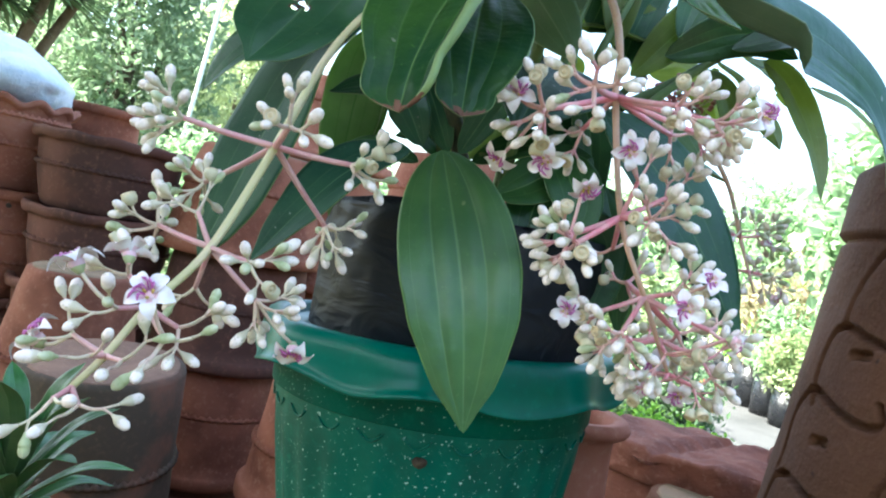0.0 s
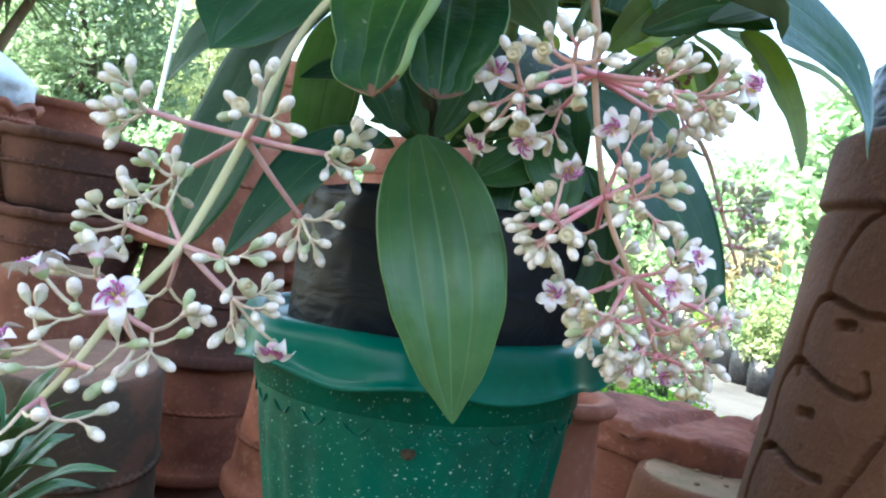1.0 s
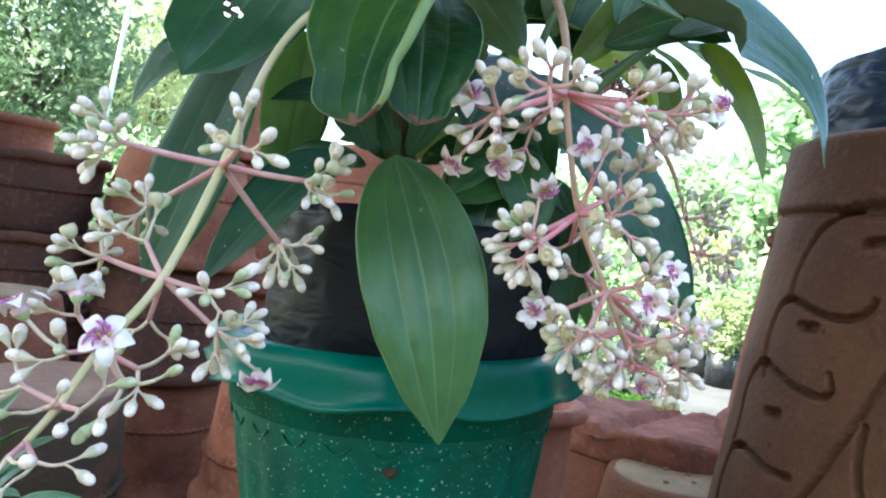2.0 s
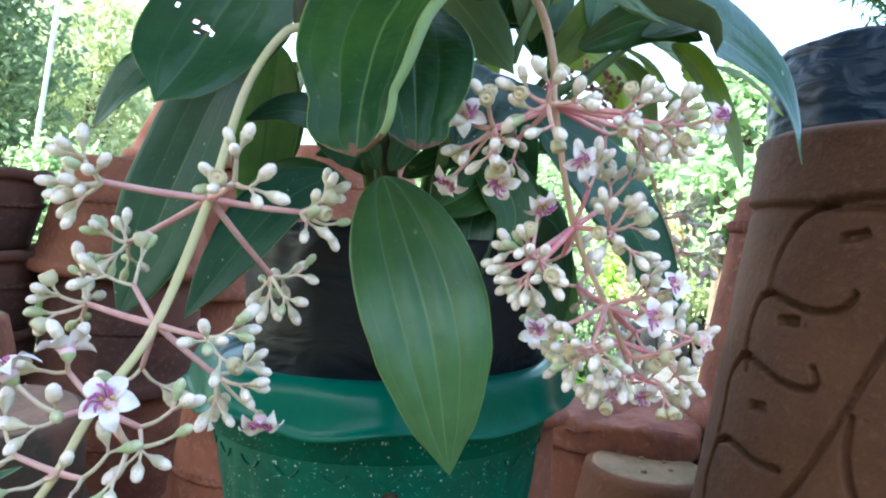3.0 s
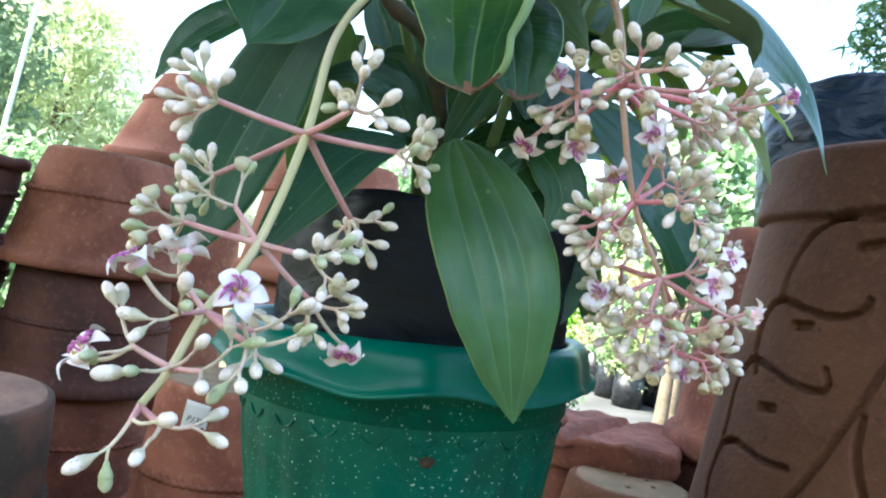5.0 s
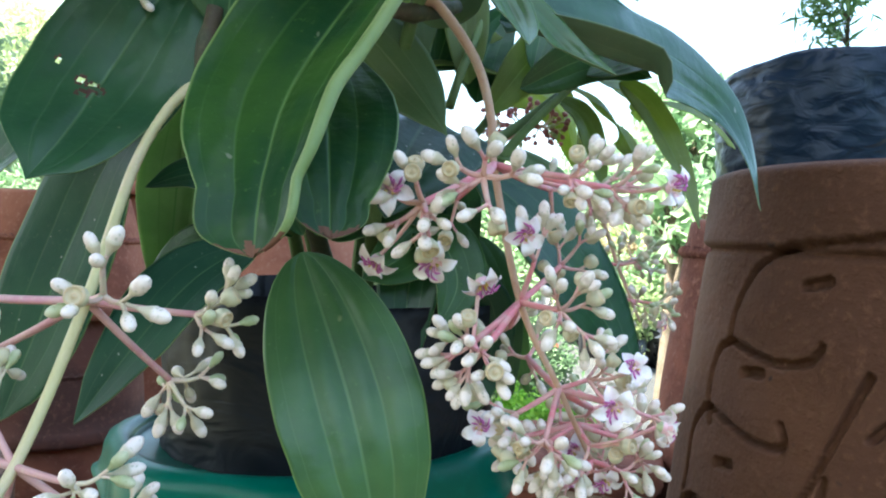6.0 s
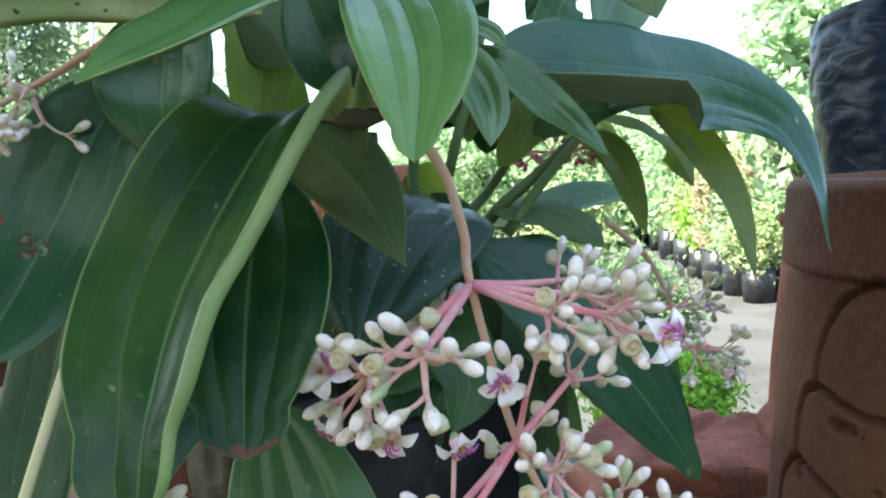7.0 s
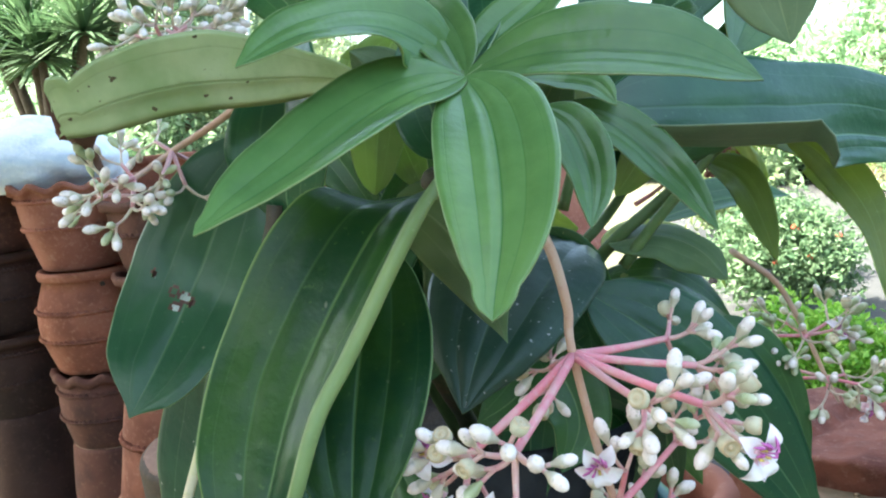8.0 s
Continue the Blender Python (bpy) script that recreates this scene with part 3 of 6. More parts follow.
# ---- the green pot and what carries it ----
def green_pot():
    cx, cy = -0.088, 0.738
    root = thing("green_plastic_pot", "green plastic pot with wavy rim and white specks", "pot", at=(cx, cy, 1.011))
    root.rotation_euler = (0, radians(-3), 0)
    prof = [(0.05, 0.0), (0.118, 0.0), (0.122, 0.006)]
    for k in range(1, 13):
        z = 0.245 * k / 12
        prof.append((0.122 + 0.155 * z, z))
    prof.insert(-1, (0.122 + 0.155 * 0.2255, 0.2255))
    prof.insert(-1, (0.1245 + 0.155 * 0.2265, 0.2265))
    prof += [(0.1625, 0.247), (0.1625, 0.262), (0.158, 0.264), (0.157, 0.285), (0.152, 0.285), (0.15, 0.24), (0.116, 0.012), (0.02, 0.01)]

    def ribs(a, z, r):
        return (0.0016 * math.cos(a * 26) * (1 if 0.02 < z < 0.2 and r > 0.119 else 0), 0)

    part("body", lathe(prof, 208, ribs), GREEN_OLD, root)
    rim = [(0.1535, 0.281), (0.1545, 0.288), (0.157, 0.2915), (0.161, 0.2925), (0.166, 0.291), (0.1702, 0.287), (0.1728, 0.28), (0.1742, 0.27), (0.1755, 0.261), (0.1775, 0.2565), (0.1805, 0.254), (0.1795, 0.2525), (0.1755, 0.254), (0.1725, 0.26), (0.171, 0.268), (0.169, 0.277), (0.163, 0.286), (0.158, 0.282)]

    def lobes(a, z, r):
        s = math.sin(a * 8 + 1.2)
        out = (r - 0.154) / 0.025
        return (0.004 + 0.0065 * s) * out, 0.0015 * s * out + (0.004 * math.sin(a * 8 + 0.2) if z < 0.2615 else 0)

    part("rim", lathe(rim, 240, lobes), GREEN, root, "glossy green rolled rim with lobes")
    for k in range(15):
        verts, faces = [], []
        a = radians(172 + k * 14.9)
        pts = []
        for i in range(9):
            b = (i / 8 - 0.5) * 2
            ang, z = a + b * 0.075, 0.209 + 0.008 * b * b
            r = 0.122 + 0.155 * z + 0.0009
            pts.append(Vector((r * math.cos(ang), r * math.sin(ang), z)))
        tube_into(verts, faces, pts, [0.0011] * 9, 5)
        part("moulded_scallop", (verts, [], faces), GREEN_OLD, root)
    ang = radians(278)
    bm = bmesh.new()
    bmesh.ops.create_icosphere(bm, subdivisions=2, radius=0.006)
    bmesh.ops.scale(bm, vec=(1.1, 0.3, 0.8), verts=bm.verts)
    for v in bm.verts:
        v.co += 0.0015 * Vector((noise.noise(v.co * 300), 0, noise.noise(v.co * 260 + Vector((3, 1, 2)))))
    part("mud_spot", bm, SOIL, root, "dry mud spot", at=Matrix.Translation((0.157 * math.cos(ang), 0.157 * math.sin(ang), 0.2)))


green_pot()
film_bag("nursery_bag", "black plastic nursery bag of the flowering plant inside the green pot", -0.095, 0.748, 1.025, 0.39, 0.113, 0.143, 8.1, 0.006, soil=0.05)
inverted_pot("terracotta_pot", "terracotta pot turned over as a stand for the green pot", -0.09, 0.745, 1.006, 0.506, 0.16, 0.21, CLAY, (0.7,))
inverted_pot("terracotta_pot", "wide terracotta pot turned over below the stand", -0.1, 0.748, 0.5, 0.5, 0.2, 0.26, CLAY)


# ---- the flowering plant ----
plant = thing("medinilla_plant", "flowering shrub with drooping pink clusters and large veined leaves", "potted plant", at=(-0.1, 0.748, 1.36))
PLANT_INV = Matrix.Translation((0.1, -0.748, -1.36))


def leaf(points, width, normal, face=LEAF, back=LEAF_BACK, fold=12.0, curl=0.0, roll=0.0, roll_from=0.6, roll_side=-1, roll_to=2.0, roll_in=3, end=None, blunt=0.0, name="leaf", label="", wav=0.0, petiole=True, peak=0.42, holes=(), parent=None, brown=0.0, fine=1, relief=1.0, slim=1.0, taper=0.72):
    """A blade along a curve: V-folded along its midrib, margins curled (both) or rolled (right), veins pressed in, with thickness."""
    rows, cols = 30 * fine, 16 * fine + 1
    pts = spline(points, rows)
    seed = points[0][0] * 31 + points[-1][2] * 17
    half = width / 2
    top, uvs = [], []
    n0 = Vector(normal).normalized()
    n1 = Vector(end).normalized() if end else n0
    for i, q in enumerate(pts):
        f = i / rows
        tan = (pts[min(i + 1, rows)] - pts[max(i - 1, 0)]).normalized()
        nn = n0.lerp(n1, f)
        nn = (nn - nn.dot(tan) * tan).normalized()
        side = tan.cross(nn)
        g = f ** (math.log(0.5) / math.log(peak))
        w = half * max(0.0, math.sin(math.pi * g)) ** (0.72 if f < peak else taper)
        w = max(w, half * 0.045 * (1 - f)) if petiole else w
        if f > 0.86:
            w *= 1 - 0.35 * ((f - 0.86) / 0.14)
        if blunt and f > 0.8:
            w = max(w, half * blunt * (1 - ((f - 0.8) / 0.2) ** 6))
        w *= 1 + 0.03 * noise.noise((f * 9, seed, 0))
        row = [None] * cols
        mid = cols // 2
        row[mid] = (0.0, 0.0)
        for sgn in (-1, 1):
            x = z = 0.0
            for k in range(1, mid + 1):
                s = k / mid
                ang = radians(fold) + radians(curl) * max(0.0, s - 0.45) / 0.55
                if sgn == roll_side and roll:
                    ang += radians(roll) * max(0.0, s - roll_from) / (1 - roll_from) * min(1.0, roll_in * f) * min(1.0, max(0.0, (roll_to - f) / 0.05))
                step = w / mid * (slim if sgn == roll_side else 1.0)
                x += step * math.cos(ang)
                z += step * math.sin(ang)
                dz = relief * w * (0.014 * math.exp(-(((s - 0.2) / 0.13) ** 2)) - 0.018 * math.exp(-(((s - 0.42) / 0.07) ** 2)) + 0.008 * math.exp(-(((s - 0.66) / 0.14) ** 2)))
                wave = wav * w * math.sin(f * 17 + sgn * 1.3 + seed) * s * s
                row[mid + sgn * k] = (sgn * x, z + dz + wave)
        for k in range(cols):
            a, b = row[k]
            top.append(q + a * side + b * nn + (0.05 * w * noise.noise(Vector((f * 4, k / cols * 3.7, seed))) + 0.012 * w * noise.noise(Vector((f * 14, k / cols * 13, seed)))) * nn)
            uvs.append((k / (cols - 1), f))
    n = len(top)
    low = []
    for i in range(rows + 1):
        for k in range(cols):
            p = top[i * cols + k]
            du = top[i * cols + min(k + 1, cols - 1)] - top[i * cols + max(k - 1, 0)]
            dv = top[min(i + 1, rows) * cols + k] - top[max(i - 1, 0) * cols + k]
            nn = du.cross(dv)
            nn = nn.normalized() if nn.length > 1e-12 else n0
            thick = 0.0007 + (0.0011 * max(0, 1 - abs(k - cols // 2) / (1.5 * fine)) * (1 - 0.6 * i / rows))
            low.append(p - thick * nn)
    faces, mats = [], []
    cut, scar = set(), set()
    for hi, hk, ri, rk in holes:
        for i in range(rows):
            for k in range(cols - 1):
                away = (((i + 0.5) / rows - hi) / ri) ** 2 + (((k + 0.5) / (cols - 1) - hk) / rk) ** 2 - 0.9 * noise.noise((i * 0.4, k * 0.4, hi))
                if away < 1:
                    cut.add((i, k))
                elif away < 2:
                    scar.add((i, k))
    for i in range(rows):
        for k in range(cols - 1):
            if (i, k) in cut:
                continue
            a, b, c, d = i * cols + k, i * cols + k + 1, (i + 1) * cols + k + 1, (i + 1) * cols + k
            ragged = noise.noise((k / fine * 0.33, seed, i / fine * 0.4)) + 0.3 * noise.noise((k / fine * 1.2, seed, i / fine * 1.2))
            wither = (i, k) in scar or (brown and i / rows > 1 - brown * (0.75 + 1.0 * ragged))
            if brown and i / rows > 1 - brown * (0.15 + 0.9 * noise.noise((k / fine * 0.4, seed + 5, 0.0))):
                continue
            faces.append((a, b, c, d))
            mats.append(2 if wither else 0)
            faces.append((n + a, n + d, n + c, n + b))
            mats.append(2 if wither else 1)
    for i in range(rows):
        for k in (0, cols - 1):
            a, d = i * cols + k, (i + 1) * cols + k
            faces.append((a, d, n + d, n + a) if k == 0 else (a, n + a, n + d, d))
            mats.append(1)
    ob = part(name, (top + low, [], faces, uvs + uvs, mats), [face, back, LEAF_BROWN], parent or plant, label)
    ob.matrix_parent_inverse = PLANT_INV if parent is None else Matrix()
    return ob


def stalk(name, points, r0, r1, mat, steps=14, knots=0.0, seg=10, label=""):
    ob = part(name, tube(points, r0, r1, steps, seg, knots), mat, plant, label)
    ob.matrix_parent_inverse = PLANT_INV
    return ob


# woody and green stems
stalk("stem", [(-0.09, 0.72, 1.36), (-0.1, 0.66, 1.45), (-0.125, 0.58, 1.53), (-0.1649, 0.5459, 1.5563), (-0.1626, 0.5476, 1.6046)], 0.008, 0.005, STEM_DARK, 18, 0.0012, label="dark woody stem")
stalk("stem", [(-0.07, 0.72, 1.36), (-0.06, 0.64, 1.48), (-0.045, 0.56, 1.585), (-0.03, 0.52, 1.635), (-0.021, 0.486, 1.665)], 0.0052, 0.004, STEM_GREEN, 18, 0.001, label="dark woody stem")
stalk("stem", [(-0.06, 0.75, 1.36), (-0.01, 0.74, 1.48), (0.0188, 0.7064, 1.5376), (0.0642, 0.7244, 1.5757), (0.1123, 0.7328, 1.6164)], 0.006, 0.004, STEM_GREEN, label="smooth green stem")
stalk("stem", [(-0.06, 0.76, 1.36), (-0.03, 0.76, 1.46), (-0.0091, 0.7229, 1.527), (0.0235, 0.7497, 1.5647), (0.0591, 0.7782, 1.617)], 0.006, 0.0035, STEM_GREEN, label="smooth green stem")
stalk("stem", [(-0.08, 0.77, 1.36), (-0.07, 0.72, 1.5), (-0.0332, 0.6918, 1.5436), (-0.0331, 0.6957, 1.5857), (-0.0163, 0.7164, 1.6837)], 0.006, 0.0035, STEM_GREEN, label="smooth green stem")
stalk("stem", [(-0.11, 0.74, 1.36), (-0.13, 0.64, 1.5), (-0.1612, 0.5663, 1.5779), (-0.1569, 0.5627, 1.6107)], 0.006, 0.0035, STEM_GREEN, label="smooth green stem")
stalk("stem", [(-0.05, 0.6, 1.55), (-0.0725, 0.5864, 1.6468), (-0.0833, 0.5991, 1.6871), (-0.0827, 0.651, 1.7435)], 0.005, 0.004, STEM_DARK, label="dark woody stem")

# the large hanging leaves
leaf([(-0.098, 0.524, 1.456), (-0.058, 0.472, 1.366), (-0.037, 0.459, 1.277)], 0.082, (0.12, -0.95, 0.28), LEAF_CLEAR, fold=8, curl=-14, peak=0.4, relief=2.0, fine=2, wav=0.015)
leaf([(-0.05, 0.52, 1.607), (-0.064, 0.47, 1.601), (-0.094, 0.4341, 1.5399), (-0.1, 0.404, 1.4961), (-0.1, 0.386, 1.457)], 0.097, (-0.3, -0.85, 0.42), LEAF_DEEP, LEAF_PALE, fold=15, curl=10, roll=172, roll_from=0.8, blunt=0.56, peak=0.42, brown=0.055, fine=3, label="broad dark green leaf with rolled pale margin and torn brown tip")
leaf([(-0.09, 0.53, 1.582), (-0.084, 0.484, 1.547), (-0.077, 0.444, 1.506), (-0.072, 0.42, 1.466)], 0.074, (0.25, -0.9, 0.35), LEAF_DEEP, LEAF_BACK, fold=8, curl=8, blunt=0.5, peak=0.46, brown=0.045, fine=3, label="dark green leaf with torn brown tip")
leaf([(-0.1776, 0.5735, 1.6488), (-0.2035, 0.5582, 1.6066), (-0.2281, 0.5454, 1.5528), (-0.2348, 0.5056, 1.5115), (-0.2436, 0.4896, 1.4885)], 0.098, (0.1, -0.9, 0.4), LEAF_TEAL, LEAF_BACK, relief=0.3, fold=6, curl=-10, fine=4, taper=0.92, peak=0.44, holes=((0.515, 0.62, 0.012, 0.024), (0.525, 0.53, 0.011, 0.034), (0.555, 0.56, 0.01, 0.034), (0.535, 0.47, 0.011, 0.022), (0.49, 0.8, 0.009, 0.016)), label="blue-green leaf with a cluster of insect holes")
leaf([(-0.1566, 0.553, 1.591), (-0.1521, 0.5467, 1.6282), (-0.1529, 0.5607, 1.6713), (-0.1623, 0.6041, 1.7156)], 0.075, (-0.1, -0.92, -0.1), LEAF_DARK, LEAF_BACK, fold=14, peak=0.45)
leaf([(-0.1728, 0.5461, 1.5549), (-0.2195, 0.5459, 1.5119), (-0.2493, 0.5542, 1.4419), (-0.2709, 0.5577, 1.3827), (-0.2879, 0.5616, 1.3373)], 0.09, (-0.15, -0.72, 0.65), LEAF_MATT, LEAF_BACK, relief=0.2, fold=8, curl=-8, peak=0.5, label="long dark dusty leaf")
leaf([(-0.1368, 0.5817, 1.4587), (-0.1689, 0.5517, 1.4339), (-0.1961, 0.531, 1.394), (-0.225, 0.5201, 1.348)], 0.062, (-0.3, -0.75, 0.6), LEAF_MATT, LEAF_BACK, fold=10, curl=8, relief=0.4)
leaf([(-0.257, 0.6287, 1.5602), (-0.2966, 0.629, 1.5349), (-0.3248, 0.6289, 1.511), (-0.3488, 0.6285, 1.4804)], 0.056, (-0.45, -0.8, 0.4), LEAF_DARK, LEAF_BACK, fold=20)
leaf([(-0.1301, 0.6017, 1.4649), (-0.1517, 0.5935, 1.4976), (-0.1812, 0.5845, 1.5026), (-0.2093, 0.5749, 1.4918)], 0.04, (-0.2, -0.8, 0.6), LEAF_DARK, LEAF_BACK, fold=10)
leaf([(0.0097, 0.6632, 1.4887), (-0.0174, 0.6451, 1.4716), (-0.0426, 0.6268, 1.4497), (-0.066, 0.6184, 1.436)], 0.05, (0.1, -0.9, 0.45), LEAF, LEAF_BACK, fold=8)
leaf([(0.012, 0.64, 1.525), (0.0684, 0.645, 1.482), (0.117, 0.65, 1.422), (0.1585, 0.65, 1.355)], 0.082, (0.3, -0.8, 0.55), LEAF_DARK, LEAF_BACK, fold=10, curl=-8, blunt=0.3, label="long dark leaf hanging behind the panicle")
leaf([(0.025, 0.7, 1.545), (0.058, 0.715, 1.548), (0.088, 0.72, 1.535), (0.108, 0.715, 1.513)], 0.05, (0.1, 0.5, -0.85), LEAF, LEAF_BACK, fold=10, curl=14, label="olive leaf with its underside showing")
leaf([(-0.0163, 0.66, 1.436), (0.0271, 0.6879, 1.413), (0.0265, 0.6858, 1.3595), (0.0125, 0.6745, 1.3143)], 0.06, (0.1, -0.95, 0.2), LEAF_DARK, LEAF_BACK)
leaf([(-0.0141, 0.6692, 1.5105), (-0.0276, 0.6453, 1.454), (-0.0325, 0.6332, 1.4076), (-0.0266, 0.623, 1.3696)], 0.05, (-0.1, -0.95, 0.2), LEAF_DARK, LEAF_BACK)
leaf([(0.0, 0.72, 1.546), (-0.016, 0.66, 1.557), (-0.028, 0.605, 1.548), (-0.04, 0.56, 1.52), (-0.05, 0.532, 1.48)], 0.108, (0.1, -0.45, 0.9), LEAF_DUSTY, LEAF_BACK, fold=3, curl=-28, end=(0.15, -0.85, 0.5), peak=0.45, relief=1.6, fine=2, label="dark dusty leaf with curled margin")
leaf([(-0.082, 0.545, 1.606), (-0.06, 0.553, 1.588), (-0.036, 0.54, 1.56), (-0.0156, 0.5105, 1.529)], 0.05, (0.2, 0.9, -0.35), LEAF_DARK, LEAF_BACK, fold=6, curl=6, peak=0.4, taper=0.95)
leaf([(-0.0265, 0.6568, 1.4851), (-0.0061, 0.6368, 1.4642), (0.0044, 0.6251, 1.4357), (-0.0076, 0.6111, 1.4061)], 0.05, (0.2, -0.9, 0.3), LEAF, LEAF_BACK)

# the long folded leaf on the bright side, and the narrow drooping ones
leaf([(0.0236, 0.6144, 1.6299), (0.0763, 0.6237, 1.6193), (0.1343, 0.6541, 1.6147), (0.1906, 0.6999, 1.614), (0.2431, 0.7337, 1.5966), (0.2606, 0.7114, 1.5547), (0.255, 0.669, 1.506)], 0.118, (-0.1, -0.95, 0.3), LEAF_BLUE, LEAF_OLIVE, taper=1.15, relief=0.45, fold=4, curl=-10, roll=118, roll_from=-3.0, roll_side=1, roll_to=0.42, roll_in=12, slim=0.42, fine=2, end=(0.6, -0.75, 0.2), peak=0.27, label="long blue-green leaf folded along its midrib")
# narrow leaves whose backlight is put into the LIT colour
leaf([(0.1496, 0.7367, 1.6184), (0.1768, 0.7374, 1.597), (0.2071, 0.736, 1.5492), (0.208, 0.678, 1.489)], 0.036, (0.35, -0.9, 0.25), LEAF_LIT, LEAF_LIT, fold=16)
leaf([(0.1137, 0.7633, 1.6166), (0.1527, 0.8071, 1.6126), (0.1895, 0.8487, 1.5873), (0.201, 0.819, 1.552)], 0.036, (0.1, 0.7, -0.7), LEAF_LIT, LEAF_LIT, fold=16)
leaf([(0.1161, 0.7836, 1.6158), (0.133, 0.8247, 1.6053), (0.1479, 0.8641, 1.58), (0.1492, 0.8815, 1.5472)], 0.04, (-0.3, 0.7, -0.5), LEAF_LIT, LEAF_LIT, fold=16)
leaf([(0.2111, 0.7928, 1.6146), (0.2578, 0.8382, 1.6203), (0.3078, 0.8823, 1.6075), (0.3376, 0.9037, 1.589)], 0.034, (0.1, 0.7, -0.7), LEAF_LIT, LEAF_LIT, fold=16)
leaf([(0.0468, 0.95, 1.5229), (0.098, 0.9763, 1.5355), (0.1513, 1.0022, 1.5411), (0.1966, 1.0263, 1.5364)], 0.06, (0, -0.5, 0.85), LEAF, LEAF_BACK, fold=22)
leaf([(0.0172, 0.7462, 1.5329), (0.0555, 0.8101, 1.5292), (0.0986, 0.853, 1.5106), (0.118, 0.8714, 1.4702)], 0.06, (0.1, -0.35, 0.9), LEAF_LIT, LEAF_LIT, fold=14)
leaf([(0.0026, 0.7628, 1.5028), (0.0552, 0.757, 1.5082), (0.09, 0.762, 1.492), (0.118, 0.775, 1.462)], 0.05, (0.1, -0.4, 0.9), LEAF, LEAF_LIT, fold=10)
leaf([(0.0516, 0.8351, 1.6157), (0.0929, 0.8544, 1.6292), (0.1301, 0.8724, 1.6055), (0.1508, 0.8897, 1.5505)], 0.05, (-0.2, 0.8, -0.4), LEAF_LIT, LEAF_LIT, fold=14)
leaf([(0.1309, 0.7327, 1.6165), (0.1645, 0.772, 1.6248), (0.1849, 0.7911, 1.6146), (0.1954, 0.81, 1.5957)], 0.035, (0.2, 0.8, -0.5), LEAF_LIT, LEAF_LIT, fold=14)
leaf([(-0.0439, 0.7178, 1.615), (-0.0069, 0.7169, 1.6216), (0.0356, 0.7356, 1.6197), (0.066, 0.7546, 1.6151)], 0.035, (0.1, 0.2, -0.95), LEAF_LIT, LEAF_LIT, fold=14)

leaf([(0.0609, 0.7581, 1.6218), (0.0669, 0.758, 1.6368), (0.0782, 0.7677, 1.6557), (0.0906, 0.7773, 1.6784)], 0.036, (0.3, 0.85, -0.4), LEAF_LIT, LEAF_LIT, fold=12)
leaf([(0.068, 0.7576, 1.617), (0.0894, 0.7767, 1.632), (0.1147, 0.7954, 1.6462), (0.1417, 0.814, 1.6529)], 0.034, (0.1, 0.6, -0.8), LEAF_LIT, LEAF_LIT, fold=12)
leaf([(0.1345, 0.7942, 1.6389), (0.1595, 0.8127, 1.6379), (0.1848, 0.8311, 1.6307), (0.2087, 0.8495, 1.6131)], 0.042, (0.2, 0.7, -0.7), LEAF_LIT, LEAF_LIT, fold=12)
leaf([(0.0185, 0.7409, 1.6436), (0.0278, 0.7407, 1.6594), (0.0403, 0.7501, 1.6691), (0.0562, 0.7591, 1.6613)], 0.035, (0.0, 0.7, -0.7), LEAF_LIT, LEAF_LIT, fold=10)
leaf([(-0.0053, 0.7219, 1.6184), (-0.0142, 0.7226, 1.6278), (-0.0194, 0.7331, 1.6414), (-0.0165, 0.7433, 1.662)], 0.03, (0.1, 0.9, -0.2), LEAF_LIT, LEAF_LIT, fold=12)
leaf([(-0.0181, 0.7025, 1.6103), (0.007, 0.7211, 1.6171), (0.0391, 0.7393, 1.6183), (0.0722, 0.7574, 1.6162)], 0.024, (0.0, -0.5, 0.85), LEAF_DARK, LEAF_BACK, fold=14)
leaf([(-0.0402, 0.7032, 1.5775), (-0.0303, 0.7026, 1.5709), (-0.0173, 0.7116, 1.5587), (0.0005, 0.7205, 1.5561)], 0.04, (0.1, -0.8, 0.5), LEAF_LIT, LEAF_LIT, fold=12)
leaf([(0.0471, 0.7989, 1.6164), (0.03, 0.8001, 1.6265), (0.0185, 0.8112, 1.6505), (0.0206, 0.8216, 1.6815)], 0.045, (0.2, -0.9, 0.2), LEAF, LEAF_BACK, fold=12)
leaf([(0.0937, 0.8167, 1.6457), (0.1069, 0.8162, 1.6635), (0.1166, 0.826, 1.6839), (0.1203, 0.8362, 1.7102)], 0.04, (0.2, -0.9, 0.2), LEAF, LEAF_BACK, fold=12)
stalk("stem", [(-0.0057, 0.6811, 1.576), (0.0027, 0.6912, 1.6063), (0.0137, 0.7011, 1.6378), (0.0236, 0.711, 1.6701)], 0.0042, 0.0034, STEM_GREEN, label="smooth green stem")
stalk("stem", [(0.0339, 0.6981, 1.5291), (0.0604, 0.7071, 1.563), (0.0938, 0.7258, 1.5992), (0.1252, 0.7445, 1.6325)], 0.0045, 0.0034, STEM_GREEN, label="smooth green stem")
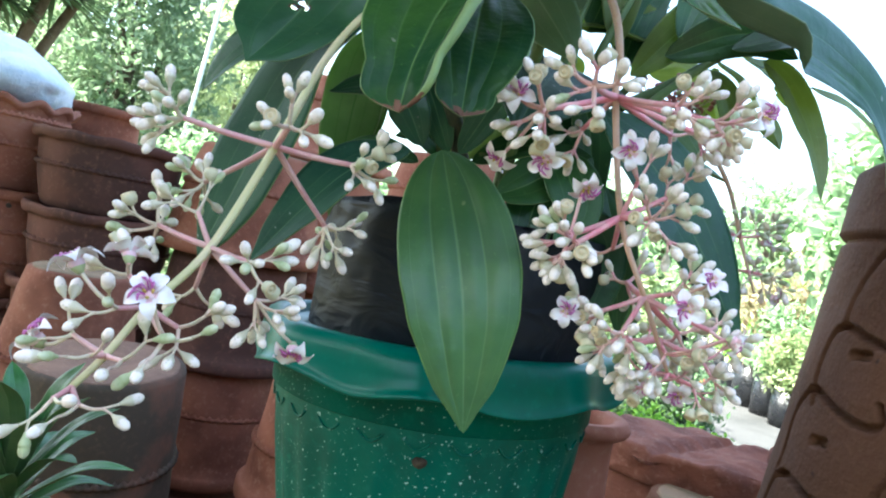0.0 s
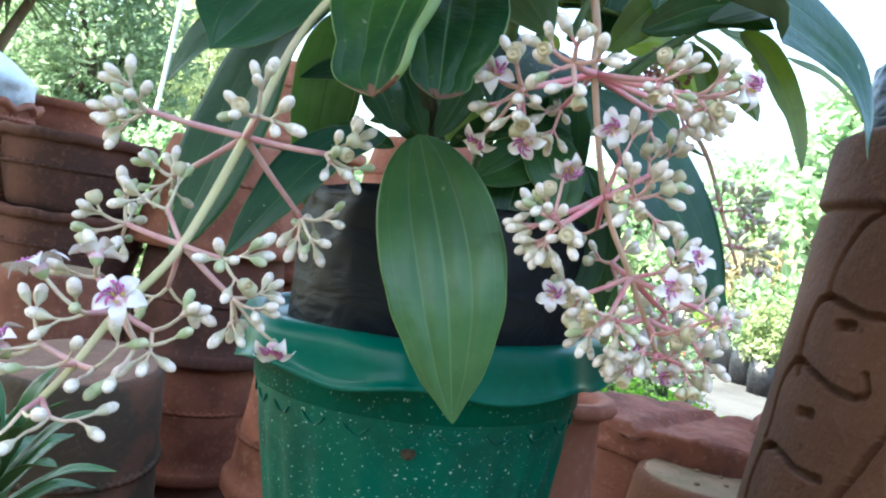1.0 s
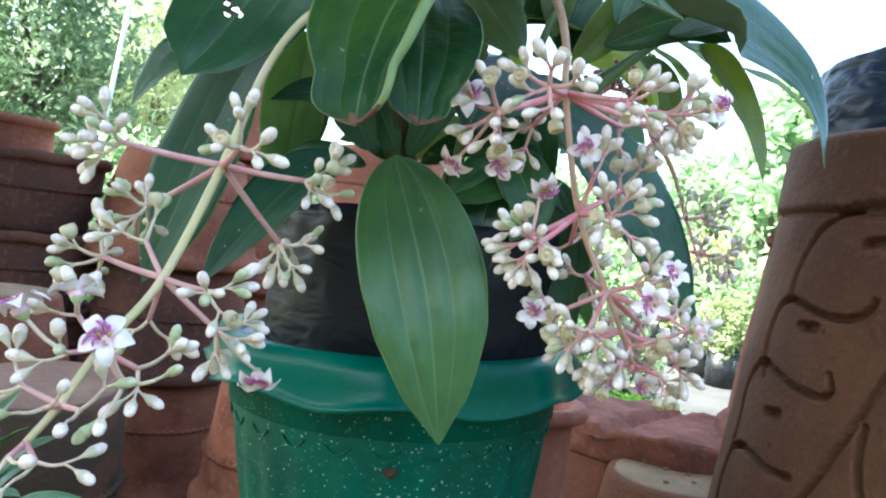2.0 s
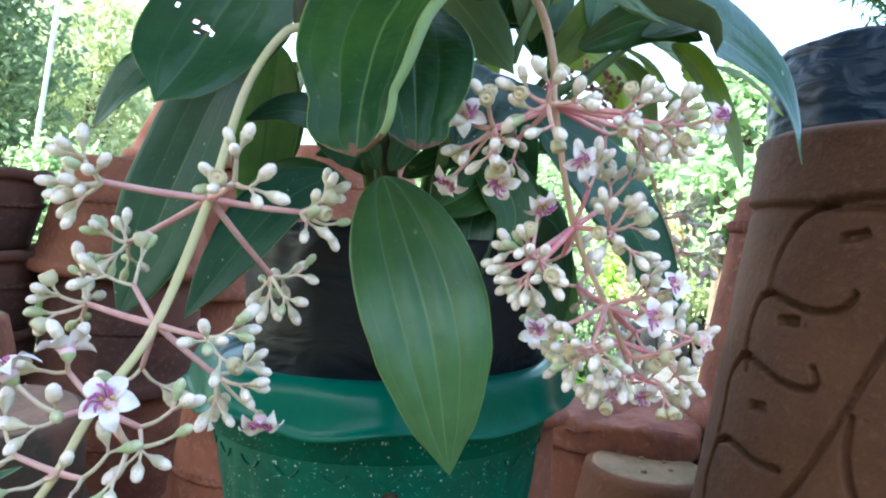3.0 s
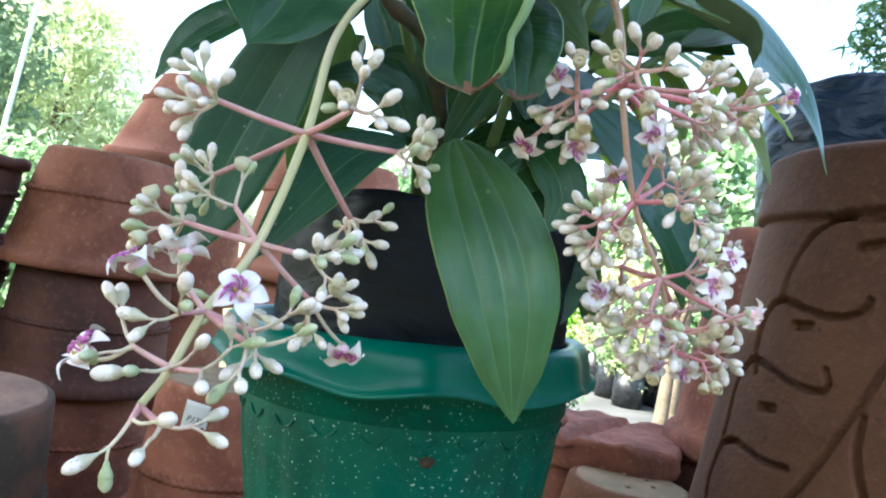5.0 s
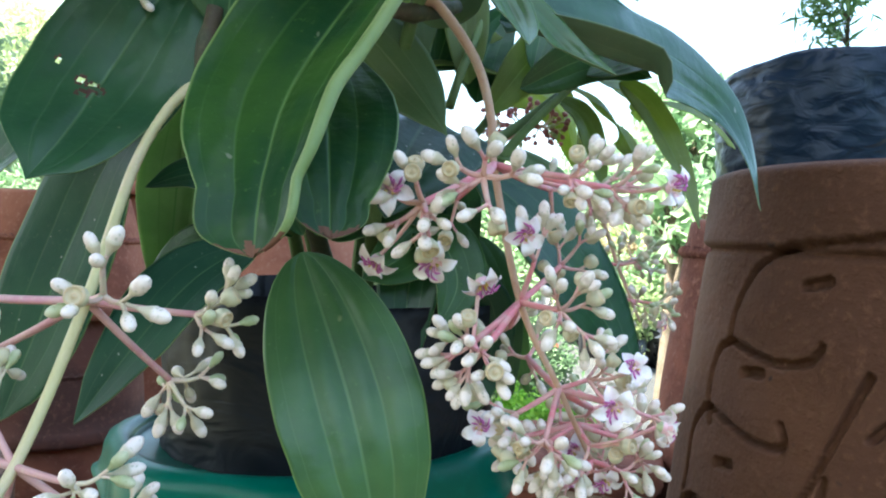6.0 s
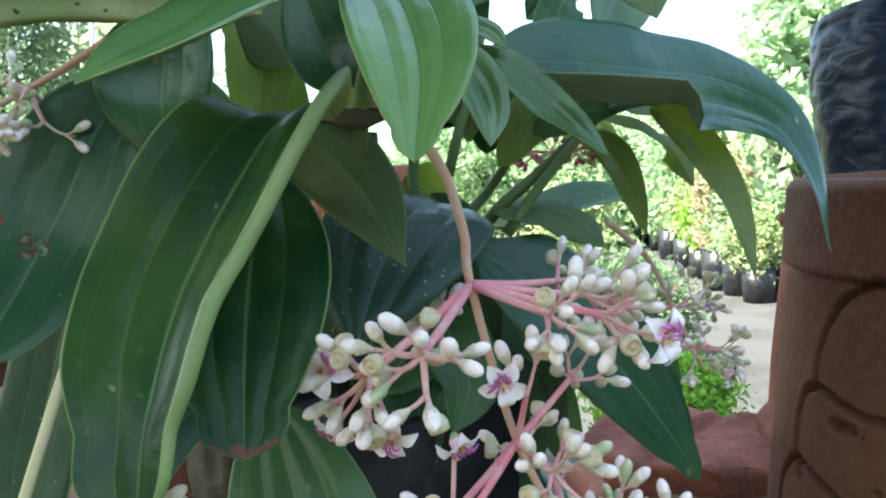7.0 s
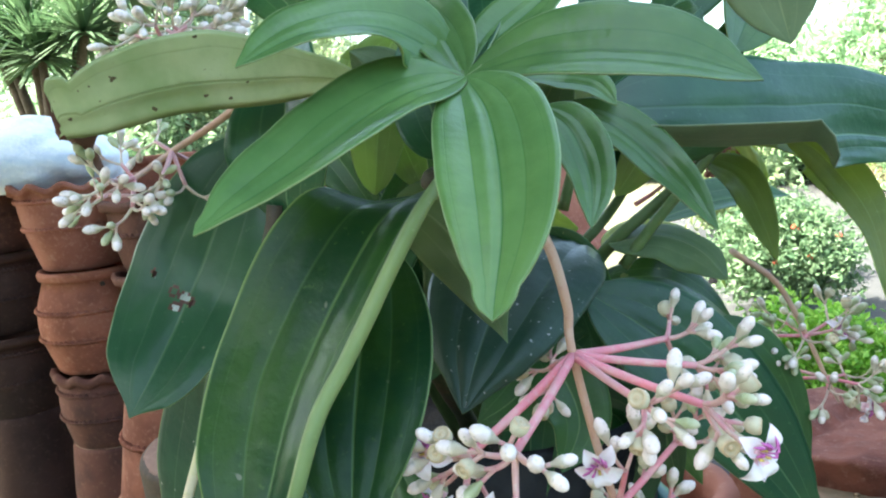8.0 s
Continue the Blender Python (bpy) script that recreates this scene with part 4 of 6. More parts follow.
# narrow leaves and stems that rise out of the pot behind the hanging leaves
NARROW = (
    ((-0.1258, 0.6732, 1.47), (-0.1544, 0.6756, 1.5029), (-0.1834, 0.6779, 1.5127), 0.03, LEAF), ((-0.1207, 0.6829, 1.4715), (-0.1529, 0.6958, 1.5322), (-0.1828, 0.7083, 1.5631), 0.032, LEAF_LIT),
    ((-0.1186, 0.6928, 1.4779), (-0.1449, 0.7053, 1.5456), (-0.1655, 0.7173, 1.5996), 0.03, LEAF_DARK), ((-0.1149, 0.7026, 1.4793), (-0.134, 0.7146, 1.5541), (-0.1461, 0.726, 1.6208), 0.034, LEAF),
    ((-0.1103, 0.6922, 1.4735), (-0.107, 0.7023, 1.5227), (-0.0913, 0.7114, 1.5584), 0.03, LEAF), ((-0.1202, 0.6628, 1.4646), (-0.1445, 0.6647, 1.4823), (-0.1716, 0.6667, 1.477), 0.028, LEAF_DARK),
    ((-0.1072, 0.6919, 1.4685), (-0.0865, 0.7006, 1.5035), (-0.0625, 0.7089, 1.5126), 0.03, LEAF_LIT), ((-0.1268, 0.7338, 1.509), (-0.1769, 0.7482, 1.5899), (-0.1935, 0.7598, 1.6366), 0.04, LEAF_DARK),
)
for q0, q1, q2, width, face in NARROW:
    leaf([q0, q1, q2], width, (-0.1, -0.8, 0.5), face, LEAF_BACK, fold=16)
stalk("stem", [(-0.09, 0.76, 1.36), (-0.1207, 0.713, 1.4743), (-0.1397, 0.7251, 1.5556), (-0.1646, 0.7376, 1.6387)], 0.005, 0.0034, STEM_GREEN, label="smooth green stem")
stalk("stem", [(-0.08, 0.76, 1.36), (-0.1129, 0.6924, 1.4732), (-0.1165, 0.6932, 1.5464), (-0.1154, 0.7038, 1.6339)], 0.0045, 0.003, STEM_GREEN, label="smooth green stem")

# the crown of young leaves
leaf([(-0.021, 0.486, 1.665), (-0.002, 0.4465, 1.6443), (0.0096, 0.4042, 1.6121), (0.009, 0.379, 1.578)], 0.05, (0.0, -0.65, 0.75), LEAF_YOUNG, LEAF_PALE, relief=2.6, fold=14, peak=0.45, blunt=0.35)
leaf([(-0.021, 0.486, 1.665), (-0.0498, 0.4603, 1.6557), (-0.0795, 0.4203, 1.6309), (-0.103, 0.381, 1.611)], 0.062, (-0.25, -0.75, 0.6), LEAF_YOUNG, LEAF_PALE, relief=2.6, fold=16, peak=0.45, blunt=0.25)
leaf([(-0.021, 0.486, 1.665), (0.0204, 0.4849, 1.671), (0.0681, 0.4881, 1.6656), (0.107, 0.493, 1.651)], 0.05, (0.05, -0.68, 0.72), LEAF_YOUNG, LEAF_PALE, relief=2.6, fold=18, peak=0.5)
leaf([(0.0, 0.5752, 1.6488), (0.0162, 0.5672, 1.6348), (0.0272, 0.5504, 1.6103), (0.03, 0.515, 1.587)], 0.034, (0.3, -0.75, 0.6), LEAF_YOUNG, LEAF_PALE, relief=2.6, fold=16)
leaf([(0.005, 0.5979, 1.6483), (0.0392, 0.5953, 1.6338), (0.0696, 0.5889, 1.6042), (0.091, 0.541, 1.579)], 0.034, (0.2, -0.7, 0.7), LEAF_YOUNG, LEAF_PALE, relief=2.6, fold=18)
leaf([(-0.0301, 0.5054, 1.6721), (-0.0564, 0.485, 1.69), (-0.081, 0.452, 1.688), (-0.1, 0.42, 1.674)], 0.05, (-0.1, -0.8, 0.6), LEAF_YOUNG, LEAF_PALE, relief=2.6, fold=14)
leaf([(-0.021, 0.486, 1.665), (-0.0371, 0.5069, 1.6876), (-0.0556, 0.5151, 1.7071), (-0.0806, 0.5217, 1.7281)], 0.036, (0.2, -0.75, 0.4), LEAF_YOUNG, LEAF_PALE, relief=2.6, fold=20)
leaf([(-0.021, 0.486, 1.665), (-0.008, 0.5154, 1.6849), (0.0097, 0.5342, 1.7012), (0.0285, 0.5541, 1.7211)], 0.034, (-0.2, -0.8, 0.4), LEAF_YOUNG, LEAF_PALE, relief=2.6, fold=20)
leaf([(-0.021, 0.486, 1.665), (-0.0281, 0.5316, 1.6916), (-0.034, 0.5567, 1.7246), (-0.0361, 0.584, 1.7635)], 0.04, (0.1, -0.95, 0.1), LEAF_DARK, LEAF_PALE, fold=20)
leaf([(-0.0122, 0.5958, 1.6665), (0.0072, 0.6011, 1.6631), (0.0273, 0.5958, 1.6577), (0.0408, 0.5874, 1.6466)], 0.03, (0.1, -0.5, 0.85), LEAF_YOUNG, LEAF_PALE, relief=2.6, fold=18)
leaf([(0.118, 0.66, 1.8), (0.132, 0.676, 1.735), (0.148, 0.69, 1.676)], 0.066, (-0.1, -0.95, -0.2), LEAF_OLIVE, LEAF_OLIVE, fold=6, curl=-10, peak=0.5, label="broad olive leaf hanging with its underside out")
# the ageing folded leaf
leaf([(-0.0922, 0.5505, 1.6699), (-0.1394, 0.53, 1.6661), (-0.1853, 0.4993, 1.6625), (-0.2195, 0.477, 1.6562), (-0.2396, 0.4684, 1.6543)], 0.088, (0.05, -0.05, 1.0), LEAF, LEAF_OLD, fold=64, blunt=0.75, peak=0.5, brown=0.05, fine=2, relief=2.0, label="ageing yellow-green leaf folded back, spotted")
leaf([(-0.2401, 0.4714, 1.6602), (-0.2464, 0.4893, 1.6525), (-0.2523, 0.5072, 1.6439), (-0.2604, 0.5232, 1.628)], 0.02, (0.2, -0.8, 0.5), LEAF_BROWN, LEAF_BROWN, fold=40, label="withered brown leaf tip")
# dark knot where the stalks part
stalk("stem_knot", [(-0.0616, 0.5481, 1.6143), (-0.0424, 0.5372, 1.6072), (-0.0236, 0.5469, 1.6123), (-0.0107, 0.5568, 1.6193)], 0.006, 0.004, STEM_DARK, 10, 0.0015, label="dark woody knot of the stem")
# leaves round the upper stem
leaf([(-0.0495, 0.5581, 1.6247), (-0.0578, 0.5591, 1.6434), (-0.0693, 0.5705, 1.6704), (-0.0812, 0.5821, 1.702)], 0.045, (0.2, -0.95, -0.1), LEAF_DARK, LEAF_BACK, fold=18)
leaf([(-0.0466, 0.5782, 1.6275), (-0.0411, 0.579, 1.6522), (-0.04, 0.5902, 1.6838), (-0.0424, 0.6017, 1.7204)], 0.04, (-0.2, -0.95, -0.1), LEAF, LEAF_BACK, fold=18)
leaf([(-0.1008, 0.6208, 1.6523), (-0.1083, 0.6216, 1.6677), (-0.1197, 0.6225, 1.6832), (-0.1349, 0.6236, 1.6987)], 0.05, (0.1, 0.9, 0.1), LEAF_DARK, LEAF_BACK, fold=14)
leaf([(-0.0319, 0.6177, 1.6248), (-0.0125, 0.6178, 1.6438), (-0.0008, 0.6181, 1.6591), (0.011, 0.6186, 1.682)], 0.04, (0.1, 0.9, 0.1), LEAF_DARK, LEAF_BACK, fold=14)
leaf([(-0.0314, 0.6673, 1.6137), (-0.0396, 0.6685, 1.6391), (-0.0352, 0.6692, 1.6602), (-0.0181, 0.6695, 1.6812)], 0.045, (0.1, 0.9, 0.1), LEAF_DARK, LEAF_BACK, fold=14)
leaf([(-0.0162, 0.717, 1.6171), (-0.0066, 0.7182, 1.6539), (0.0075, 0.7188, 1.6814), (0.0308, 0.7192, 1.7089)], 0.05, (0.1, -0.9, 0.1), LEAF, LEAF_BACK, fold=14)
leaf([(0.021, 0.735, 1.5912), (0.0261, 0.7363, 1.6293), (0.036, 0.7371, 1.6578), (0.0552, 0.7374, 1.6815)], 0.045, (0.1, -0.9, 0.1), LEAF_DARK, LEAF_BACK, fold=14)
leaf([(-0.0556, 0.7358, 1.5538), (-0.0841, 0.7372, 1.5683), (-0.0838, 0.7381, 1.5921), (-0.0624, 0.7183, 1.6128)], 0.06, (0.1, -0.9, 0.1), LEAF_DARK, LEAF_BACK, fold=14)
# leaves behind and above
ABOVE = (
    ((-0.1061, 0.6376, 1.7077), (-0.5, 0.5, 0.6), 0.16, 0.05, LEAF_DARK), ((-0.1798, 0.6699, 1.7193), (-0.75, 0.3, 0.55), 0.15, 0.05, LEAF),
    ((0.0209, 0.6963, 1.6981), (0.2, 0.6, 0.75), 0.17, 0.055, LEAF), ((0.0586, 0.7389, 1.6935), (0.6, 0.45, 0.6), 0.18, 0.06, LEAF),
    ((0.1239, 0.8103, 1.6831), (0.35, 0.7, 0.55), 0.16, 0.07, LEAF_YOUNG),
)
BEHIND = (
    ((-0.1852, 0.6464, 1.5516), (-0.2, 0.3, -0.6), 0.12, 0.05, LEAF_YOUNG), ((-0.1442, 0.644, 1.5166), (0.35, 0.2, 0.7), 0.14, 0.045, LEAF),
    ((-0.1108, 0.6212, 1.4654), (-0.35, -0.1, 0.5), 0.1, 0.032, LEAF_DARK), ((-0.1016, 0.621, 1.4661), (0.35, -0.1, 0.55), 0.1, 0.032, LEAF_DARK),
    ((-0.0923, 0.6406, 1.4633), (0.6, 0.1, 0.15), 0.1, 0.035, LEAF), ((-0.1394, 0.6417, 1.4548), (-0.6, 0.1, -0.1), 0.1, 0.03, LEAF),
    ((-0.0586, 0.6828, 1.5496), (0.4, 0.3, -0.7), 0.13, 0.05, LEAF_DARK), ((-0.0189, 0.6821, 1.5629), (0.3, 0.2, -0.8), 0.12, 0.045, LEAF),
)
BESIDE = (
    ((0.0675, 0.7218, 1.6207), (0.2, 0.2, 0.8), 0.12, 0.04, LEAF), ((0.058, 0.7214, 1.6037), (0.75, 0.1, 0.25), 0.13, 0.045, LEAF),
    ((0.0961, 0.7403, 1.6003), (0.5, 0.1, -0.6), 0.08, 0.034, LEAF_LIT), ((0.1162, 0.7203, 1.6191), (0.7, 0.1, 0.1), 0.12, 0.04, LEAF),
    ((0.1, 0.7358, 1.4785), (0.5, 0.0, -0.75), 0.12, 0.045, LEAF), ((0.0283, 0.7376, 1.4728), (0.3, 0.0, -0.9), 0.13, 0.045, LEAF),
    ((0.0166, 0.757, 1.4443), (0.55, 0.0, -0.75), 0.12, 0.045, LEAF_YOUNG), ((-0.205, 0.6426, 1.5647), (-0.1, 0.2, -0.8), 0.16, 0.06, LEAF_YOUNG),
)
HIGH = (
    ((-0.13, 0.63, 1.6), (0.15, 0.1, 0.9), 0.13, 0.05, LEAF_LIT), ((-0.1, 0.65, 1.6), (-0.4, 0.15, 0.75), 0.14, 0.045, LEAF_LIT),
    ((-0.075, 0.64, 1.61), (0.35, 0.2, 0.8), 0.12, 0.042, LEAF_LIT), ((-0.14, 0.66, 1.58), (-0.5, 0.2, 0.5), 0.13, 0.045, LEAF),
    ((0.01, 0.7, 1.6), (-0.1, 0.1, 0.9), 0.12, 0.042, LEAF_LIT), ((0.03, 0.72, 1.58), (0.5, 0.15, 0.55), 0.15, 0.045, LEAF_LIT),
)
for base, way, length, width, face in HIGH + ABOVE + BEHIND + BESIDE:
    b, d = Vector(base), Vector(way).normalized()
    mid = b + d * length * 0.55 + Vector((0, 0, 0.012))
    tip = b + d * length + Vector((0, 0, -0.02))
    leaf([b, mid, tip], width, (0.1, -0.7, 0.6) if d.z < 0.3 else (0.1, -0.9, -0.2), face, LEAF_BACK, fold=14)


# ---- flower clusters ----
def bud_mesh(name, mat, length, wide, waist):
    """A club-shaped bud: green calyx cup, a slight step, and the white dome of closed petals."""
    prof = [(0.0008, 0.0), (0.0011, length * 0.07), (wide * 0.5, length * 0.18), (wide * 0.8, length * 0.32), (wide * 0.96, length * 0.45), (wide, length * 0.52), (wide * waist, length * 0.555), (wide * (waist + 0.07), length * 0.65), (wide * (waist + 0.03), length * 0.77), (wide * 0.72, length * 0.88), (wide * 0.42, length * 0.96), (0.0004, length)]
    return part(name, lathe(prof, 10), mat)


def cup_mesh():
    w = 0.0044
    prof = [(0.0007, 0.0), (0.0014, 0.001), (w * 0.75, 0.002), (w, 0.0048), (w * 0.92, 0.0078), (w * 0.72, 0.0084), (w * 0.66, 0.0074), (w * 0.3, 0.0072), (w * 0.24, 0.0082), (0.0003, 0.0083)]
    return part("spent_flower", lathe(prof, 12), CUP)


def flower_mesh(seed):
    """Broad cupped white petals with turned-back tips round a pink throat, and a brush of purple stamens to one side."""
    rnd = random.Random(seed)
    verts, faces, mats = [], [], []
    for k in range(5):
        a = 2 * math.pi * k / 5 + rnd.uniform(-0.12, 0.12)
        u, v = Vector((math.cos(a), math.sin(a), 0)), Vector((-math.sin(a), math.cos(a), 0))
        lift, back, wide, long = rnd.uniform(0.003, 0.0075), rnd.uniform(0.001, 0.006), rnd.uniform(0.0046, 0.0056), rnd.uniform(0.0115, 0.0135)
        start = len(verts)
        for i in range(9):
            f = i / 8
            w = wide * (math.sin(math.pi * min(1, 0.1 + f * 0.88)) ** 0.62) * (1 - 0.25 * max(0, f - 0.75) / 0.25)
            for j in range(5):
                s = j / 2 - 1
                verts.append(u * (0.0022 + long * f) + v * (w * s) + Vector((0, 0, 0.004 + lift * math.sin(f * 2.2) + 0.0022 * s * s * (1 - 0.6 * f) - back * f**3 + 0.0006 * math.sin(5 * f + k * 2 + s))))
        for i in range(8):
            for j in range(4):
                b = start + i * 5 + j
                faces.append((b, b + 1, b + 6, b + 5))
                mats.append(1 if i < 2 and j in (1, 2) else 0)
    for k in range(7):
        a = -1.5 + 0.46 * k
        reach = 0.0055 + 0.003 * (k % 3) / 2
        p = [Vector((0.001 * math.cos(a), 0.001 * math.sin(a), 0.004)), Vector((reach * 0.75 * math.cos(a), reach * 0.75 * math.sin(a), 0.0105)), Vector((reach * 1.25 * math.cos(a + 0.4), reach * 1.25 * math.sin(a + 0.4), 0.0085))]
        before = len(faces)
        tube_into(verts, faces, spline(p, 5), [0.0003, 0.0004, 0.0005, 0.0009, 0.0008, 0.0003], 5)
        mats += [2] * (len(faces) - before)
    before = len(faces)
    tube_into(verts, faces, [Vector((0, 0, -0.002)), Vector((0, 0, 0.002)), Vector((0, 0, 0.0048)), Vector((0, 0, 0.006))], [0.0015, 0.004, 0.0042, 0.0015], 8)
    mats += [4, 4, 4, 4, 4, 4, 4, 4] + [1] * (len(faces) - before - 8)
    before = len(faces)
    for k in range(3):
        a = 2 * math.pi * k / 3 + 2.4
        tube_into(verts, faces, [Vector((0.002 * math.cos(a), 0.002 * math.sin(a), 0.006)), Vector((0.003 * math.cos(a), 0.003 * math.sin(a), 0.008)), Vector((0.0026 * math.cos(a), 0.0026 * math.sin(a), 0.0094))], [0.0008, 0.0009, 0.0004], 5)
    mats += [3] * (len(faces) - before)
    ob = part("open_flower", (verts, [], faces), [PETAL, HEART, STAMEN, ANTHER, BUD_GREEN])
    ob.data.polygons.foreach_set("material_index", np.array(mats[: len(faces)], dtype=np.int32))
    return ob


MODELS = [bud_mesh("flower_bud", BUD, 0.0124, 0.003, 0.86), bud_mesh("flower_bud", BUD, 0.014, 0.0032, 0.9), bud_mesh("green_bud", BUD_GREEN, 0.0114, 0.0027, 0.9), cup_mesh(), flower_mesh(1), bud_mesh("berry", BERRY, 0.0068, 0.0031, 0.95), flower_mesh(2), flower_mesh(3)]
SHAPES = [o.data for o in MODELS]
for o in MODELS:
    bpy.data.objects.remove(o)
KIND = ("flower_bud", "flower_bud", "green_bud", "spent_flower", "open_flower", "berry", "open_flower", "open_flower")


def facing(p, way, size=1.0, spin=0.0):
    return Matrix.Translation(p) @ Vector(way).to_track_quat("Z", "Y").to_matrix().to_4x4() @ Matrix.Rotation(spin, 4, "Z") @ Matrix.Diagonal((size, size, size, 1))


def cluster(label, axis, whorls, r0, r1, axis_mat, branch_mat, seed, mixture=(0.4, 0.35, 0.15, 0.1), size=1.0, flowers=(), twig_mat=STALK_PALE, bloom=0.98):
    """A hanging panicle: an axis, branches at its nodes, twigs at the branch ends, and a bud on every twig."""
    rnd = random.Random(seed)
    root = part("panicle", tube(axis, r0, r1, 8 * len(axis), 10), axis_mat, plant, label)
    root.matrix_parent_inverse = PLANT_INV

    def put(kind, p, way, s=1.0):
        ob = new(KIND[kind], SHAPES[kind])
        ob.parent = root
        ob.matrix_basis = facing(p, way, size * s * rnd.uniform(0.88, 1.1), rnd.uniform(0, 6))

    for node, end, count, spread in whorls:
        node, end = Vector(node), Vector(end)
        verts, faces, fine_verts, fine_faces = [], [], [], []
        d = end - node
        sag = Vector((0, 0, -0.012 * d.length))
        thick = min(0.0022, 0.0012 + d.length * 0.012) * size
        tube_into(verts, faces, spline([node, node + d * 0.5 + sag, end], 8), [thick * (1.12 - 0.03 * i) for i in range(9)], 8)
        way = d.normalized()
        count = round(count * 1.4)
        twigs = max(2, round(count / 3.2))
        k = 0
        for t in range(twigs):
            spin = 2 * math.pi * (t + rnd.uniform(-0.2, 0.2)) / twigs
            u = way.orthogonal().normalized()
            v = way.cross(u)
            lean = spread * rnd.uniform(0.75, 1.15)
            tw = (way * math.cos(lean) + (u * math.cos(spin) + v * math.sin(spin)) * math.sin(lean)).normalized()
            length = rnd.uniform(0.009, 0.018) * size
            knee = end + tw * length
            tube_into(fine_verts, fine_faces, spline([end - way * 0.001, end + tw * length * 0.5 + Vector((0, 0, -0.001)), knee], 5), [thick * 0.72 * (1 - 0.05 * i) for i in range(6)], 7)
            mine = count // twigs + (1 if t < count % twigs else 0)
            for b in range(mine):
                sp = 2 * math.pi * (b + rnd.uniform(-0.2, 0.2)) / max(1, mine) + t
                uu = tw.orthogonal().normalized()
                vv = tw.cross(uu)
                le = rnd.uniform(0.25, 0.95) if mine > 1 else 0.2
                bw = (tw * math.cos(le) + (uu * math.cos(sp) + vv * math.sin(sp)) * math.sin(le) + Vector((0, 0, 0.12))).normalized()
                step = rnd.uniform(0.0035, 0.008) * size
                tube_into(fine_verts, fine_faces, spline([knee - tw * 0.001, knee + bw * step * 0.5, knee + bw * step], 3), [thick * 0.5, thick * 0.47, thick * 0.45, thick * 0.5], 6)
                kind = rnd.choices((0, 1, 2, 3, 5), (*mixture, 0.0)[:5])[0]
                put(kind, knee + bw * (step - 0.0006), bw)
                k += 1
        part("branch", (verts, [], faces), branch_mat, root)
        part("twig", (fine_verts, [], fine_faces), twig_mat, root, "pale thin stalk of the buds")
    for p, way in flowers:
        near = min((Vector(w[1]) for w in whorls), key=lambda e: (e - Vector(p)).length)
        verts, faces = [], []
        tube_into(verts, faces, spline([near, near.lerp(Vector(p), 0.5) - Vector((0, 0, 0.002)), Vector(p)], 6), [0.0011 * size] * 7, 7)
        part("flower_stalk", (verts, [], faces), twig_mat, root)
        put(rnd.choice((4, 6, 7)), Vector(p), Vector(way) + Vector((rnd.uniform(-0.35, 0.35), rnd.uniform(-0.1, 0.3), rnd.uniform(-0.35, 0.35))), bloom)
    return root


def crown(node, n, length, tilt, seed, count=6, spread=0.8, out=()):
    """Branch ends spread round a node, drooping by tilt."""
    rnd = random.Random(seed)
    ends = []
    for k in range(n):
        a = 2 * math.pi * (k + rnd.uniform(-0.25, 0.25)) / n + seed
        l = length * rnd.uniform(0.75, 1.15)
        ends.append((node, (node[0] + l * math.cos(a), node[1] + l * math.sin(a), node[2] + tilt * length * rnd.uniform(0.6, 1.3)), count, spread))
    return ends


A, B, A3, A4, A_END = (-0.188, 0.44, 1.43), (-0.197, 0.398, 1.363), (-0.211, 0.368, 1.327), (-0.216, 0.345, 1.302), (-0.223, 0.333, 1.286)
cluster(
    "drooping panicle of white and pink buds on a pale yellow stalk",
    [(-0.148, 0.56, 1.55), (-0.1641, 0.5408, 1.5551), (-0.1775, 0.5308, 1.5445), (-0.1905, 0.5047, 1.5033), A, B, A3, A4, A_END],
    [
        (A, (-0.133, 0.431, 1.427), 9, 0.95), (A, (-0.157, 0.475, 1.386), 11, 0.95), (A, (-0.231, 0.399, 1.434), 11, 0.85), (A, (-0.244, 0.466, 1.399), 10, 1.0), (A, (-0.1572, 0.3812, 1.4389), 7, 0.8),
        (B, (-0.167, 0.408, 1.337), 10, 1.0), (B, (-0.166, 0.385, 1.361), 8, 0.85), (B, (-0.243, 0.417, 1.368), 12, 0.95), (B, (-0.208, 0.4109, 1.3361), 5, 0.8), (B, (-0.2155, 0.4109, 1.3811), 4, 0.8),
        (A3, (-0.2171, 0.3485, 1.3266), 3, 0.9), (A3, (-0.183, 0.3534, 1.3227), 4, 0.9), (A3, (-0.2262, 0.3684, 1.3425), 3, 0.9), (A3, (-0.1818, 0.3387, 1.3187), 2, 0.8),
        (A4, (-0.2327, 0.3394, 1.3103), 3, 0.9), (A4, (-0.1989, 0.3337, 1.3047), 2, 0.9), (A4, (-0.2108, 0.3247, 1.3063), 2, 0.9),
        (A_END, (-0.2201, 0.316, 1.2843), 2, 1.0), (A_END, (-0.2081, 0.3188, 1.2832), 2, 1.0),
    ],
    0.0036, 0.0018, STALK_YELLOW, STALK_PINK, 5, (0.36, 0.34, 0.26, 0.04),
    flowers=(((-0.1871, 0.3282, 1.3394), (-0.1, -0.9, 0.35)), ((-0.2331, 0.3362, 1.3435), (-0.5, -0.4, 0.8)), ((-0.2212, 0.3586, 1.3504), (-0.6, 0.1, 0.7)), ((-0.2481, 0.3394, 1.3014), (-0.8, -0.3, 0.5)), ((-0.1468, 0.4282, 1.3128), (0.3, -0.5, -0.8))),
)
C, D, E_, END = (0.015, 0.531, 1.516), (0.035, 0.523, 1.433), (0.061, 0.519, 1.382), (0.0918, 0.5496, 1.3302)
